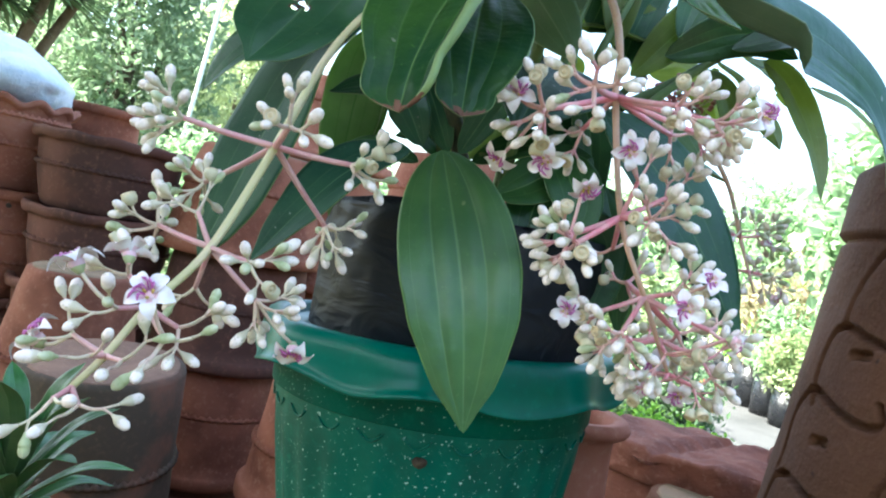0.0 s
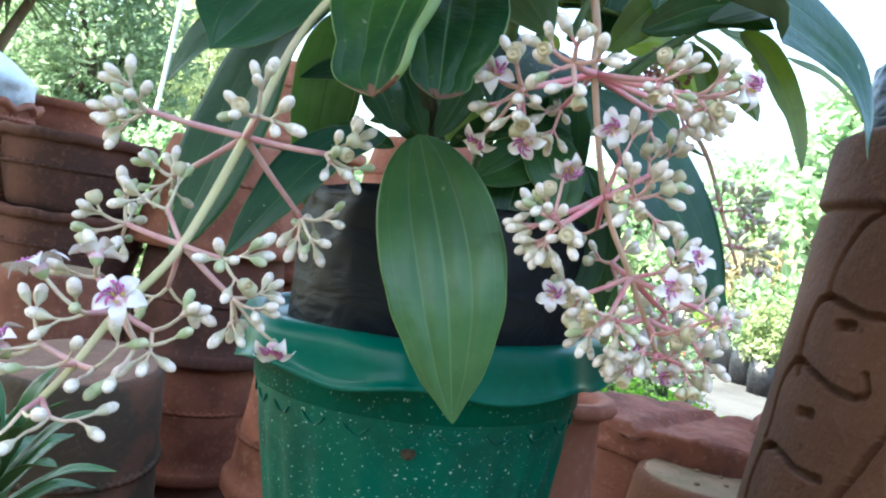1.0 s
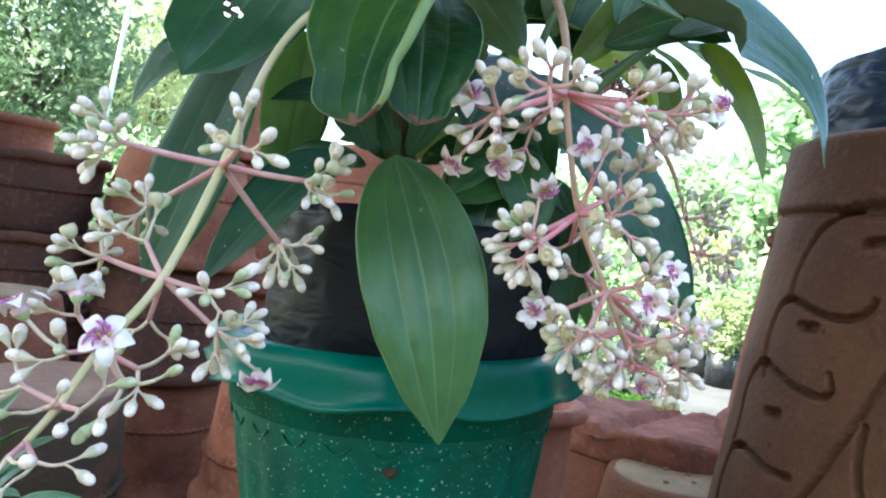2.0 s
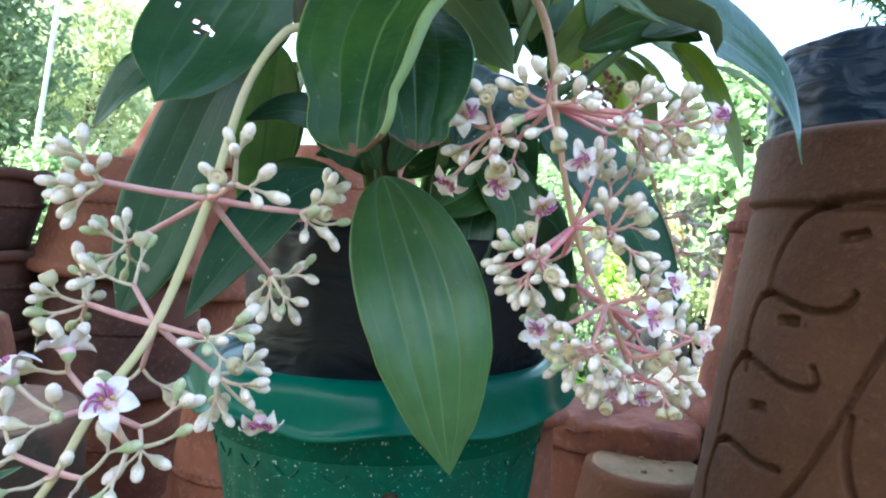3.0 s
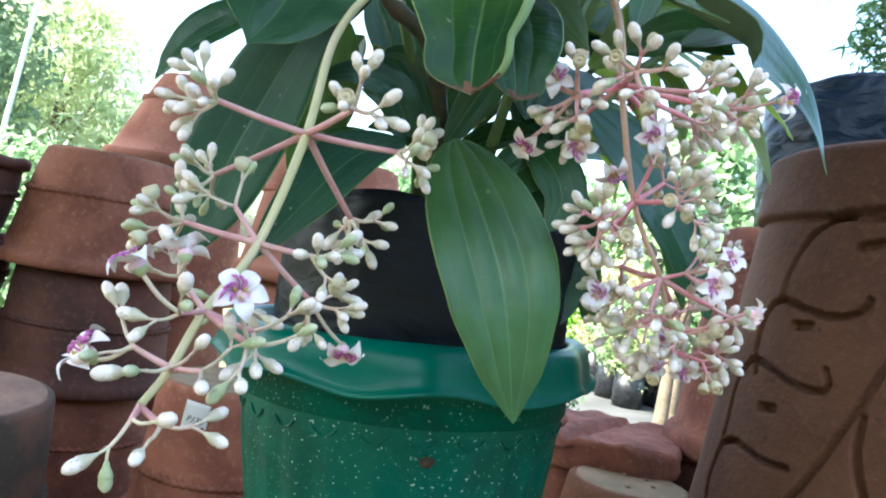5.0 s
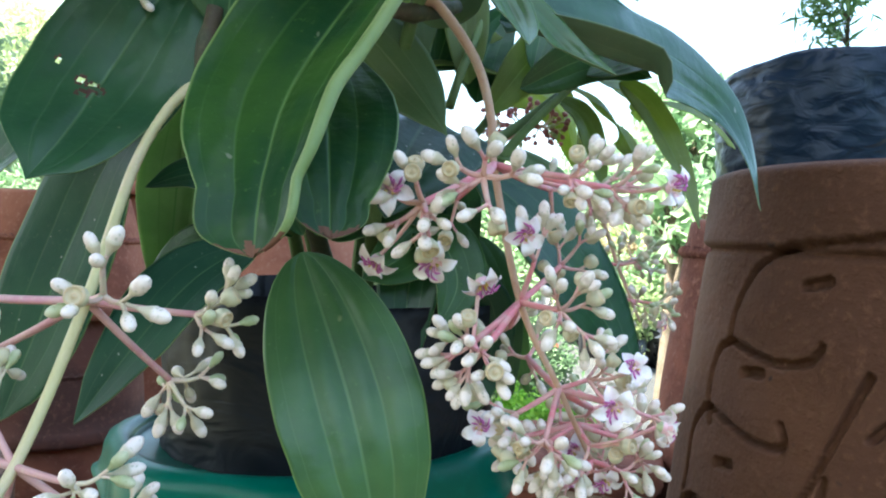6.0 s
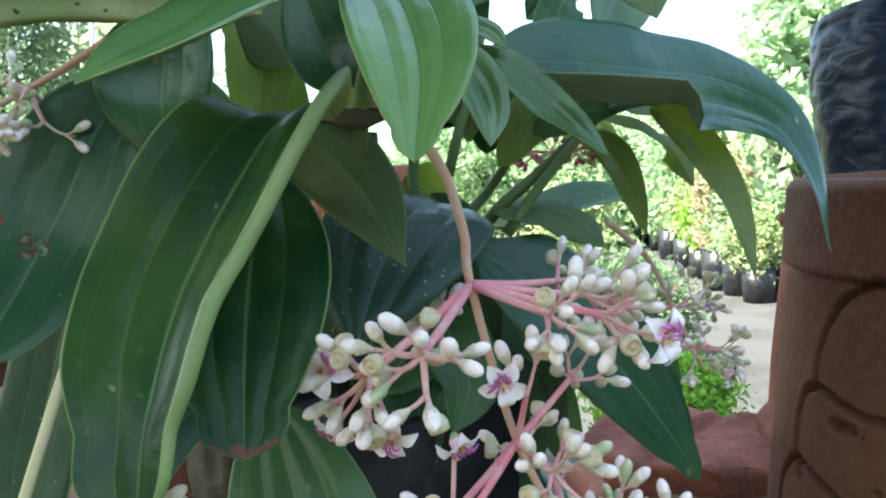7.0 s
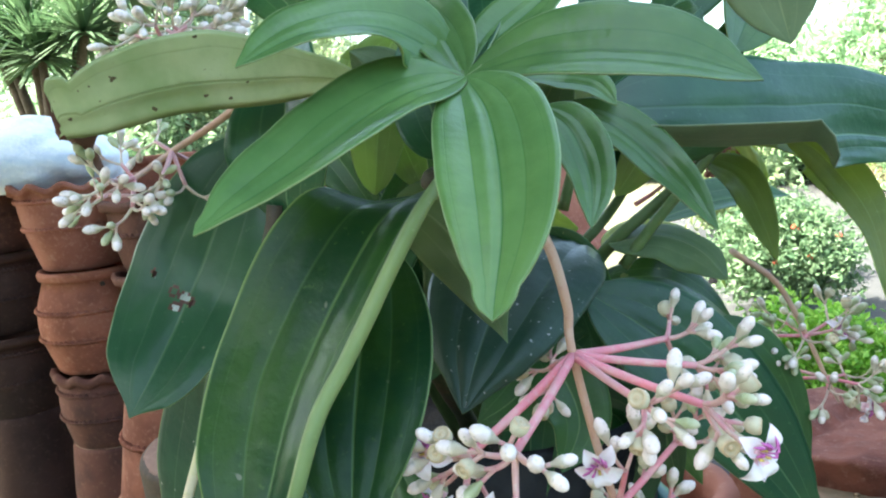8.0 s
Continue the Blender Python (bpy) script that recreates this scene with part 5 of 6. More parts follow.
UPPER = [
    (C, (0.053, 0.486, 1.507), 10, 0.95), (C, (-0.001, 0.441, 1.501), 11, 1.0), (C, (0.079, 0.551, 1.504), 13, 0.85), (C, (-0.029, 0.465, 1.487), 12, 0.9), (C, (-0.0037, 0.5692, 1.4955), 8, 0.9), (C, (0.0639, 0.5908, 1.507), 7, 0.9), (C, (0.08, 0.497, 1.503), 9, 0.9),
]
MIDDLE = [
    (D, (0.003, 0.481, 1.413), 12, 0.9), (D, (0.051, 0.482, 1.433), 12, 0.95), (D, (0.0079, 0.4776, 1.4086), 8, 0.9), (D, (0.0667, 0.559, 1.4556), 9, 0.9), (D, (0.0374, 0.5735, 1.4116), 6, 0.9), (D, (0.0409, 0.5145, 1.459), 5, 0.7),
]
LOWER = [
    (E_, (0.0344, 0.5111, 1.3674), 10, 1.0), (E_, (0.0786, 0.5186, 1.3883), 9, 0.95), (E_, (0.0485, 0.4928, 1.3568), 9, 1.0), (E_, (0.0965, 0.5713, 1.3589), 9, 1.0), (E_, (0.0549, 0.5959, 1.388), 7, 0.9), (E_, (0.1121, 0.5437, 1.3675), 6, 0.8),
    *crown((0.08, 0.5483, 1.3536), 6, 0.032, -0.25, 4, 5, 1.0), *crown(END, 5, 0.02, -0.25, 7, 5, 1.0),
]
cluster(
    "dense panicle of pink-white buds and flowers on a tan stalk",
    [(-0.035, 0.545, 1.61), (-0.0262, 0.537, 1.6145), (0.0009, 0.54, 1.5817), (0.0126, 0.5352, 1.5439), C, D, E_, END],
    UPPER + MIDDLE + LOWER,
    0.0036, 0.0016, STALK_TAN, STALK_ROSE, 9, (0.42, 0.32, 0.08, 0.18), 1.08, twig_mat=STALK_BLUSH, bloom=0.76,
    flowers=(
        ((-0.021, 0.4742, 1.4573), (-0.2, -0.7, -0.4)), ((0.029, 0.4928, 1.4741), (0.1, -0.9, -0.2)), ((0.0055, 0.4884, 1.4489), (0, -0.5, -0.8)), ((0.0955, 0.4912, 1.3989), (0.2, -0.9, 0.3)), ((0.0826, 0.4786, 1.3823), (0.1, -0.9, 0.1)),
        ((0.1146, 0.4934, 1.3678), (0.9, -0.3, -0.2)), ((0.0112, 0.4971, 1.3634), (-0.3, -0.9, 0.2)), ((0.0955, 0.4535, 1.502), (0.8, -0.5, -0.1)), ((-0.051, 0.4897, 1.4575), (-0.3, -0.7, -0.5)), ((0.0788, 0.5578, 1.3352), (0, -0.9, 0)), ((0.0774, 0.5571, 1.3179), (0.1, -0.95, -0.1)), ((0.1012, 0.5508, 1.3205), (0.2, -0.9, -0.2)), ((-0.0454, 0.4611, 1.4906), (-0.2, -0.9, 0.2)),
    ),
)
F, G = (-0.247, 0.571, 1.642), (-0.26, 0.546, 1.627)
cluster(
    "small drooping panicle of white buds under the ageing leaf",
    [(-0.1678, 0.5722, 1.6849), (-0.2014, 0.5684, 1.6617), F, G, (-0.2541, 0.5132, 1.6201)],
    [(F, (-0.2273, 0.5531, 1.6195), 5, 0.8), (F, (-0.265, 0.5786, 1.6501), 5, 0.8), (F, (-0.2501, 0.6013, 1.632), 4, 0.8), (F, (-0.2296, 0.5322, 1.6252), 4, 0.8), (G, (-0.245, 0.5068, 1.6286), 7, 0.8), (G, (-0.2398, 0.5159, 1.6105), 5, 0.8), (G, (-0.2665, 0.5441, 1.6373), 5, 0.8), *crown((-0.2541, 0.5132, 1.6201), 3, 0.012, -0.2, 3, 3, 0.8)],
    0.0028, 0.0014, STALK_TAN, STALK_PINK, 21, (0.4, 0.25, 0.35, 0.0), 0.9,
)
cluster(
    "panicle of pale buds above the ageing leaf",
    [(-0.2388, 0.7257, 1.7175), (-0.2642, 0.6976, 1.7228), (-0.2872, 0.6697, 1.7254), (-0.2916, 0.6465, 1.722)],
    [*crown((-0.2872, 0.6697, 1.7254), 5, 0.022, 0.5, 2, 6, 0.8), *crown((-0.2957, 0.6457, 1.7245), 4, 0.018, 0.5, 5, 5, 0.8)],
    0.0026, 0.0014, STALK_TAN, STALK_PINK, 22, (0.45, 0.35, 0.2, 0.0), 1.1,
)
R1, R2 = (0.171, 0.7781, 1.452), (0.1835, 0.7691, 1.4199)
cluster(
    "panicle of small white buds on the far side of the plant",
    [(0.1121, 0.7303, 1.5324), (0.1476, 0.7655, 1.4985), R1, R2, (0.1935, 0.7701, 1.3991)],
    [*crown(R1, 5, 0.026, 0.2, 1, 8, 0.9), *crown(R2, 5, 0.024, -0.1, 2, 7, 0.9)],
    0.0026, 0.0014, STALK_TAN, STALK_ROSE, 23, (0.3, 0.2, 0.45, 0.05), 0.95,
    flowers=(((0.2048, 0.7618, 1.3991), (0.8, -0.4, -0.3)), ((0.195, 0.7916, 1.4491), (0.5, -0.6, 0.5))),
)
PINK = (0.087, 0.861, 1.5924)
cluster("cluster of small pink berries behind the leaves", [(0.0406, 0.8165, 1.5606), (0.0603, 0.8382, 1.5708), PINK], [*crown(PINK, 8, 0.026, 0.1, 1, 9, 1.0)], 0.0022, 0.0014, STALK_ROSE, STALK_ROSE, 24, (0, 0, 0.1, 0, 0.9), 0.9)

# ---- pots round the plant ----
X, Y, Z = (-1.007, 1.6508, 0.9338)
inverted_pot("terracotta_pot", "upturned clay pot, half blackened by smoke, with a cord band", X, Y, Z, 0.42, 0.186, 0.19, CLAY_SMOKED, (0.44,), lip=0.02, tilt=(5, 0, 0), base_mat=CLAY_BASE)
column(X, Y + 0.02, Z - 0.415, 0.24, CLAY, 1)
X, Y, Z = (-1.3279, 1.9278, 1.0781)
inverted_pot("terracotta_pot", "upturned terracotta pot with cord band behind the smoked one", X, Y, Z, 0.5, 0.142, 0.23, CLAY, (0.5,))
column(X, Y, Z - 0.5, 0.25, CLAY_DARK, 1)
# the column of bowls and bellied pots, with a white sack on it
X, Y, Z = (-2.1285, 2.481, 1.5574)
upright_pot("scalloped_bowl", "terracotta bowl with scalloped rim and two cord bands", X, Y, Z, 0.33, 0.225, 0.15, CLAY_PINK, (0.5, 0.82), scallop=0.012, belly=0.012, lip=0.03)
upright_pot("bellied_pot", "terracotta pot with swelling wall and small drain hole", X + 0.02, Y, Z - 0.33, 0.4, 0.185, 0.17, CLAY, (0.35, 0.62), belly=0.045, hole=(-38, 0.86))
# lower bowl and foot pot: shade put into a darker clay colour
upright_pot("scalloped_bowl", "terracotta bowl with chipped wavy rim, colour darkened for shade", X + 0.03, Y, Z - 0.73, 0.3, 0.2, 0.17, CLAY_DARK, (0.4, 0.75), scallop=0.01, belly=0.02)
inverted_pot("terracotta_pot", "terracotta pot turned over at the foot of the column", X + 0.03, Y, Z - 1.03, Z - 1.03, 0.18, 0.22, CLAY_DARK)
SX, SY, SZ = X - 0.03, Y, Z
X, Y, Z = (-2.5907, 2.5111, 1.6344)
# this column stands in shade, painted by ever darker clay downwards
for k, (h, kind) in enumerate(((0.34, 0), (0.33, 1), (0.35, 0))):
    upright_pot("terracotta_pot", "terracotta pot with cord bands in a tall column", X, Y, Z - 0.34 * k, h, 0.2 - 0.01 * kind, 0.15, (CLAY_DARK, CLAY_SHADED, CLAY_SHADED)[k], (0.45, 0.8), belly=0.025 + 0.02 * kind)
inverted_pot("terracotta_pot", "terracotta pot turned over under a column", X, Y, Z - 1.02, Z - 1.02, 0.16, 0.21, CLAY_SHADED)
X, Y, Z = (-2.1474, 3.0074, 1.6285)
upright_pot("terracotta_pot", "plain reddish terracotta pot behind the bowls", X, Y, Z, 0.42, 0.2, 0.15, CLAY, belly=0.02)
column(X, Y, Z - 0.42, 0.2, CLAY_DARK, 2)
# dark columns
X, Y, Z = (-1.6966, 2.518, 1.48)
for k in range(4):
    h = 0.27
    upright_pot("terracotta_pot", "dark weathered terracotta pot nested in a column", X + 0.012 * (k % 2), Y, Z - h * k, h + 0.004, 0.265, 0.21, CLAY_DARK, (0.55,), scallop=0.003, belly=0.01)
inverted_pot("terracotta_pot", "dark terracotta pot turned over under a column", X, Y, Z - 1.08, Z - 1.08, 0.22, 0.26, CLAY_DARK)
X, Y, Z = (-1.1878, 2.6568, 1.5467)
inverted_pot("terracotta_pot", "large upturned terracotta pot with cord band and rolled lip", X, Y, Z, 0.4, 0.21, 0.3, CLAY, (0.62,), lip=0.045)
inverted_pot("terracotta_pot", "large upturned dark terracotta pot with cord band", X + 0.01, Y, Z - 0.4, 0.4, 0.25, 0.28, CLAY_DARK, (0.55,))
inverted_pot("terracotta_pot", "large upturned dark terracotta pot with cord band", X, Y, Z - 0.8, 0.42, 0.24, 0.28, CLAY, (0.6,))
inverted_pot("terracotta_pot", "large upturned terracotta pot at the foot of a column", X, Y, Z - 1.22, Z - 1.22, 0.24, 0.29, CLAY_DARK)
X, Y, Z = (-1.0894, 3.0954, 1.9413)
inverted_pot("terracotta_pot", "upturned pinkish terracotta pot on a far column", X, Y, Z, 0.38, 0.13, 0.29, CLAY_PINK, (0.7,))
column(X, Y, Z - 0.38, 0.3, CLAY, 3)
X, Y, Z = (-0.3793, 2.4383, 1.6269)
inverted_pot("terracotta_pot", "upturned pinkish terracotta pot behind the plant", X, Y, Z, 0.4, 0.2, 0.27, CLAY_PINK, (0.7,))
column(X, Y, Z - 0.4, 0.27, CLAY_PINK, 2)
# the pot with a price tag
X, Y, Z = (-0.4906, 1.8603, 0.994)
inverted_pot("terracotta_pot", "upturned terracotta pot with a price tag", X, Y, Z, 0.36, 0.165, 0.205, CLAY, (0.42,))
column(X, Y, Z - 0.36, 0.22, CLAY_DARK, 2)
TAG = Vector([-0.54, 1.615, 0.925])
out = Vector((TAG.x - X, TAG.y - Y, 0)).normalized()
spot = Vector((X, Y, TAG.z)) + out * (0.165 + 0.04 / 0.31 * 0.92 * (Z - TAG.z) + 0.004)
tag = thing("price_tag", "small white price tag with handwriting, stuck on a pot", "price tag", at=spot)
tag.matrix_basis = Matrix.Translation(spot) @ out.to_track_quat("Z", "Y").to_matrix().to_4x4() @ Matrix.Rotation(radians(-6), 4, "Z")
bm = bmesh.new()
bmesh.ops.create_grid(bm, x_segments=8, y_segments=8, size=0.5)
for v in bm.verts:
    v.co = Vector((v.co.x * 0.06, v.co.y * 0.084, -2.3 * (v.co.x * 0.06) ** 2 + 0.0012 * noise.noise(v.co * 4)))
bmesh.ops.solidify(bm, geom=bm.faces[:], thickness=0.0006)
part("paper", bm, PAPER, tag)
txt = bpy.data.curves.new("price", "FONT")
txt.body, txt.size, txt.extrude, txt.align_x, txt.align_y, txt.shear = "P130", 0.02, 0.0002, "CENTER", "CENTER", 0.3
price = new("price", txt)
price.data.materials.append(INK)
price.parent, price.location = tag, (0, 0.002, 0.0017)

# the bright side: upturned pots and a cracked slab-topped planter
dusty = inverted_pot("terracotta_pot", "upturned clay pot with a dusty greenish base", 0.33, 1.265, 1.045, 0.4, 0.108, 0.15, CLAY_BROWN)
rnd = random.Random(17)
for k in range(7):
    bm = bmesh.new()
    bmesh.ops.create_icosphere(bm, subdivisions=2, radius=rnd.uniform(0.003, 0.007))
    for v in bm.verts:
        v.co = Vector((v.co.x, v.co.y, v.co.z * 0.6)) + 0.0016 * Vector((noise.noise(v.co * 240), noise.noise(v.co * 240 + Vector((3, 0, 0))), noise.noise(v.co * 240 + Vector((0, 3, 0)))))
    part("dirt_crumb", bm, CLAY_DUSTY, dusty, "dry crumb of soil", at=Matrix.Translation((rnd.uniform(-0.03, 0.05), rnd.uniform(-0.05, 0.04), 0.403)))
column(0.33, 1.265, 0.645, 0.18, CLAY_DARK, 2)
X, Y, Z = (0.056, 1.02, 1.194)
upright_pot("terracotta_pot", "terracotta pot with thick rounded rim behind the green pot", X, Y, Z, 0.3, 0.072, 0.076, CLAY_PINK, lip=0.026, open_to=0.4)
column(X, Y, Z - 0.3, 0.11, CLAY, 2)
inverted_pot("terracotta_pot", "tall upturned reddish terracotta pot with rounded lip and band", 0.648, 1.43, 1.53, 0.46, 0.137, 0.184, CLAY_RED, (0.86,), lip=0.055)
column(0.648, 1.43, 1.07, 0.23, CLAY_DARK, 3)


def slab_planter():
    """A square clay planter standing on its mouth; the thick base is cracked and chipped."""
    root = thing("square_planter", "upturned square red clay planter with cracked chipped base", "planter", at=(0.32, 1.46, 0.7))
    for name, half, z0, z1, lump in (("base", 0.163, 0.33, 0.395, 0.013), ("wall", 0.148, 0.0, 0.335, 0.004)):
        bm = bmesh.new()
        bmesh.ops.create_cube(bm, size=1.0)
        bmesh.ops.subdivide_edges(bm, edges=bm.edges[:], cuts=17, use_grid_fill=True)
        for v in bm.verts:
            r = 1 - 0.2 * abs(v.co.x * 2) ** 3 * abs(v.co.y * 2) ** 3 - 0.035 * abs(v.co.z * 2) ** 8
            v.co = Vector((v.co.x * 2 * half * r, v.co.y * 2 * half * r * 0.92, (z0 + z1) / 2 + v.co.z * (z1 - z0)))
            p = v.co * 14
            v.co += lump * Vector((noise.noise(p), noise.noise(p + Vector((5, 0, 0))), 0.8 * noise.noise(p * 0.8 + Vector((0, 7, 0))))) + 0.4 * lump * Vector((noise.noise(p * 3), noise.noise(p * 3 + Vector((5, 0, 0))), noise.noise(p * 3 + Vector((0, 7, 0)))))
            if name == "base" and abs(v.co.x - 0.35 * v.co.y - 0.01) < 0.012 and v.co.z > z1 - 0.02:
                v.co.z -= 0.012
        part(name, bm, CLAY_RED, root, at=Matrix.Rotation(radians(-24), 4, "Z"))


slab_planter()
column(0.32, 1.46, 0.7, 0.23, CLAY_DARK, 2)


def sack(x, y, z):
    """A plump white sack slumped over the bowls."""
    root = thing("white_sack", "plump white plastic sack lying on stacked pots", "sack", at=(x, y, z))
    bm = bmesh.new()
    bmesh.ops.create_icosphere(bm, subdivisions=5, radius=1.0)
    for v in bm.verts:
        d = v.co.copy()
        f = 1 + 0.1 * noise.noise(d * 1.4 + Vector((2, 5, 1))) + 0.05 * abs(noise.noise(d * 3.4)) + 0.018 * noise.noise(d * 9)
        slope = 1 - 0.5 * max(0.0, d.z) ** 1.3
        v.co = Vector((d.x * 0.4 * f * slope, d.y * 0.34 * f * slope, max(-0.02, d.z * 0.19 * f + 0.09)))
    part("film", bm, WHITE_SACK, root)


sack(SX - 0.24, SY + 0.08, SZ - 0.005)


# the small plant with pale-edged leaves
def edged_plant(x, y, z):
    root = thing("edged_leaf_plant", "low rosette plant with pale-edged green leaves", "plant", at=(x, y, z))
    rnd = random.Random(4)
    for k in range(26):
        a, up = k * 2.4, 0.15 + 0.85 * (k / 26)
        l = 0.195 * rnd.uniform(0.8, 1.1)
        d = Vector((math.cos(a) * math.cos(up * 1.25), math.sin(a) * math.cos(up * 1.25), math.sin(up * 1.25)))
        b = d * 0.012 + Vector((0, 0, 0.05 + k * 0.0035))
        ob = leaf([b, b + d * l * 0.55 + Vector((0, 0, 0.012)), b + d * l + Vector((0, 0, -0.022))], 0.046, (0, 0, 1) if up < 0.7 else (-d.x, -d.y, 0.6), LEAF_STRIPED, LEAF_BACK, fold=16, parent=root, petiole=False)
    part("stem", tube([(0, 0, 0), (0.004, 0, 0.07), (0, 0.003, 0.15)], 0.008, 0.005, 8), STEM_GREEN, root)
    upright_pot("terracotta_pot", "terracotta pot holding the edged plant", x, y, z + 0.01, 0.3, 0.08, 0.06, CLAY, open_to=0.95, group="")
    column(x, y, z - 0.29, 0.2, CLAY_DARK, 2)


edged_plant(*(-0.7934, 1.0719, 0.7409))


# ---- trees and shrubs ----
def leaf_cloud(centers, spread, per, size, seed, slim=0.45, droop=0.0):
    """Many small pointed leaves round the given points: vertices and faces."""
    rng = np.random.default_rng(seed)
    c = np.repeat(np.array(centers, dtype=float), per, 0)
    n = len(c)
    p = c + rng.normal(0, 1, (n, 3)) * spread * rng.uniform(0.3, 1.0, (n, 1))
    d = rng.normal(0, 1, (n, 3))
    d[:, 2] -= droop
    d /= np.linalg.norm(d, axis=1, keepdims=True)
    s = np.cross(d, rng.normal(0, 1, (n, 3)))
    s /= np.linalg.norm(s, axis=1, keepdims=True)
    l = size * rng.uniform(0.6, 1.3, (n, 1))
    bend = np.cross(d, s) * l * 0.12
    quad = np.stack([p - d * l * 0.5, p + s * l * slim * 0.5 + bend, p + d * l * 0.5, p - s * l * slim * 0.5 + bend], 1)
    return quad.reshape(-1, 3).tolist(), [], [(i, i + 1, i + 2, i + 3) for i in range(0, 4 * n, 4)]


def tree(name, label, x, y, height, crown_z, radii, clumps, per, size, mat, seed, category="tree", slim=0.45, spread=0.16, droop=0.0, trunk=0.07, base=0.0, group="", limbs=12):
    """A tapered trunk with limbs, and a crown of clumps of leaves with gaps between them."""
    rnd = random.Random(seed)
    root = thing(name, label, category, group, (x, y, base))
    verts, faces = [], []
    top = Vector((0.1 * radii[0], 0, crown_z + radii[2] * 0.5))
    tube_into(verts, faces, spline([(0, 0, -0.05), (0.03, 0.02, crown_z * 0.5), top], 10), [trunk * (1 - 0.075 * i) for i in range(11)], 9)
    centers = []
    for k in range(clumps):
        z = rnd.uniform(-1, 1)
        a = rnd.uniform(0, 2 * math.pi)
        r = math.sqrt(max(0, 1 - z * z)) * rnd.uniform(0.35, 1.08)
        q = Vector((radii[0] * r * math.cos(a), radii[1] * r * math.sin(a), crown_z + radii[2] * z * rnd.uniform(0.7, 1.08)))
        centers.append(tuple(q))
        if k % max(1, clumps // limbs) == 0:
            low = Vector((0.03, 0.02, max(0.1, crown_z * rnd.uniform(0.45, 0.9))))
            lv, lf = [], []
            tube_into(lv, lf, spline([low, low.lerp(q, 0.5) + Vector((0, 0, 0.1 * radii[2])), q], 6), [trunk * 0.4 * (1 - 0.13 * i) for i in range(7)], 6)
            part("limb", (lv, [], lf), BARK, root)
    part("trunk", (verts, [], faces), BARK, root)
    part("crown", leaf_cloud(centers, spread, per, size, seed, slim, droop), mat, root, smooth=False)
    return root


tree("tree", "dense dark green tree with small leaves", *(-4.9995, 7.3311), 4.5, 2.6, (1.05, 1.0, 2.0), 330, 55, 0.1, TREE_MID, 1, spread=0.2)
tree("tree", "dark green tree behind the pots", *(-6.9295, 8.033), 4.5, 2.6, (1.3, 1.1, 2.0), 300, 50, 0.11, TREE_MID, 2, spread=0.22)
tree("bamboo_clump", "feathery light green bamboo clump", *(-4.703, 9.2061), 4.5, 2.3, (1.25, 1.0, 1.75), 380, 55, 0.16, TREE_BAMBOO, 3, "bamboo", 0.16, 0.24, 0.5)
tree("bamboo_clump", "feathery light green bamboo clump", *(-5.1974, 10.3559), 4.5, 1.7, (1.2, 1.0, 1.5), 260, 50, 0.17, TREE_BAMBOO, 4, "bamboo", 0.16, 0.25, 0.5)
tree("shrub", "leafy green shrub below the trees", *(-3.2687, 6.11), 1.5, 1.0, (0.6, 0.6, 0.75), 150, 40, 0.09, TREE_LIGHT, 5, "shrub", spread=0.14)
tree("shrub", "leafy green shrub below the trees", *(-5.2404, 5.4839), 1.5, 1.2, (1.0, 0.7, 1.0), 200, 40, 0.1, TREE_LIGHT, 6, "shrub", spread=0.16)
tree("tree", "round-leaved green tree by the path", *(2.5454, 6.734), 3.0, 2.4, (0.5, 0.6, 0.6), 90, 24, 0.13, TREE_LIGHT, 7, slim=0.75, spread=0.16)
tree("tree", "round-leaved green tree by the path", *(1.9457, 5.406), 3.0, 1.75, (0.22, 0.5, 0.3), 26, 20, 0.12, TREE_LIGHT, 8, slim=0.75, spread=0.14)
tree("tree", "light green tree beyond the path", *(3.5708, 13.5728), 4, 1.7, (1.5, 1.3, 1.5), 220, 45, 0.16, TREE_LIGHT, 9, spread=0.26)
tree("tree", "light green tree beyond the path", *(1.8397, 15.4611), 4, 1.5, (1.7, 1.3, 1.5), 220, 45, 0.17, TREE_LIGHT, 10, spread=0.28)
tree("tree", "light green tree beyond the path", *(5.1606, 13.7189), 4, 1.6, (1.7, 1.3, 1.6), 220, 45, 0.16, TREE_BAMBOO, 11, spread=0.28)
far = tree("tree", "far pale green tree", *(-0.6893, 18.2586), 4, 1.8, (2.2, 1.6, 1.7), 240, 45, 0.2, TREE_LIGHT, 12, spread=0.34, group="far trees")
for k in range(14):
    a = radians(-70 + 24 * k)
    if 20 < (-70 + 24 * k) % 360 < 75:
        continue
    copy_thing(far, pose(19 * math.sin(a), 4 + 19 * math.cos(a), 0, rz=k * 77))


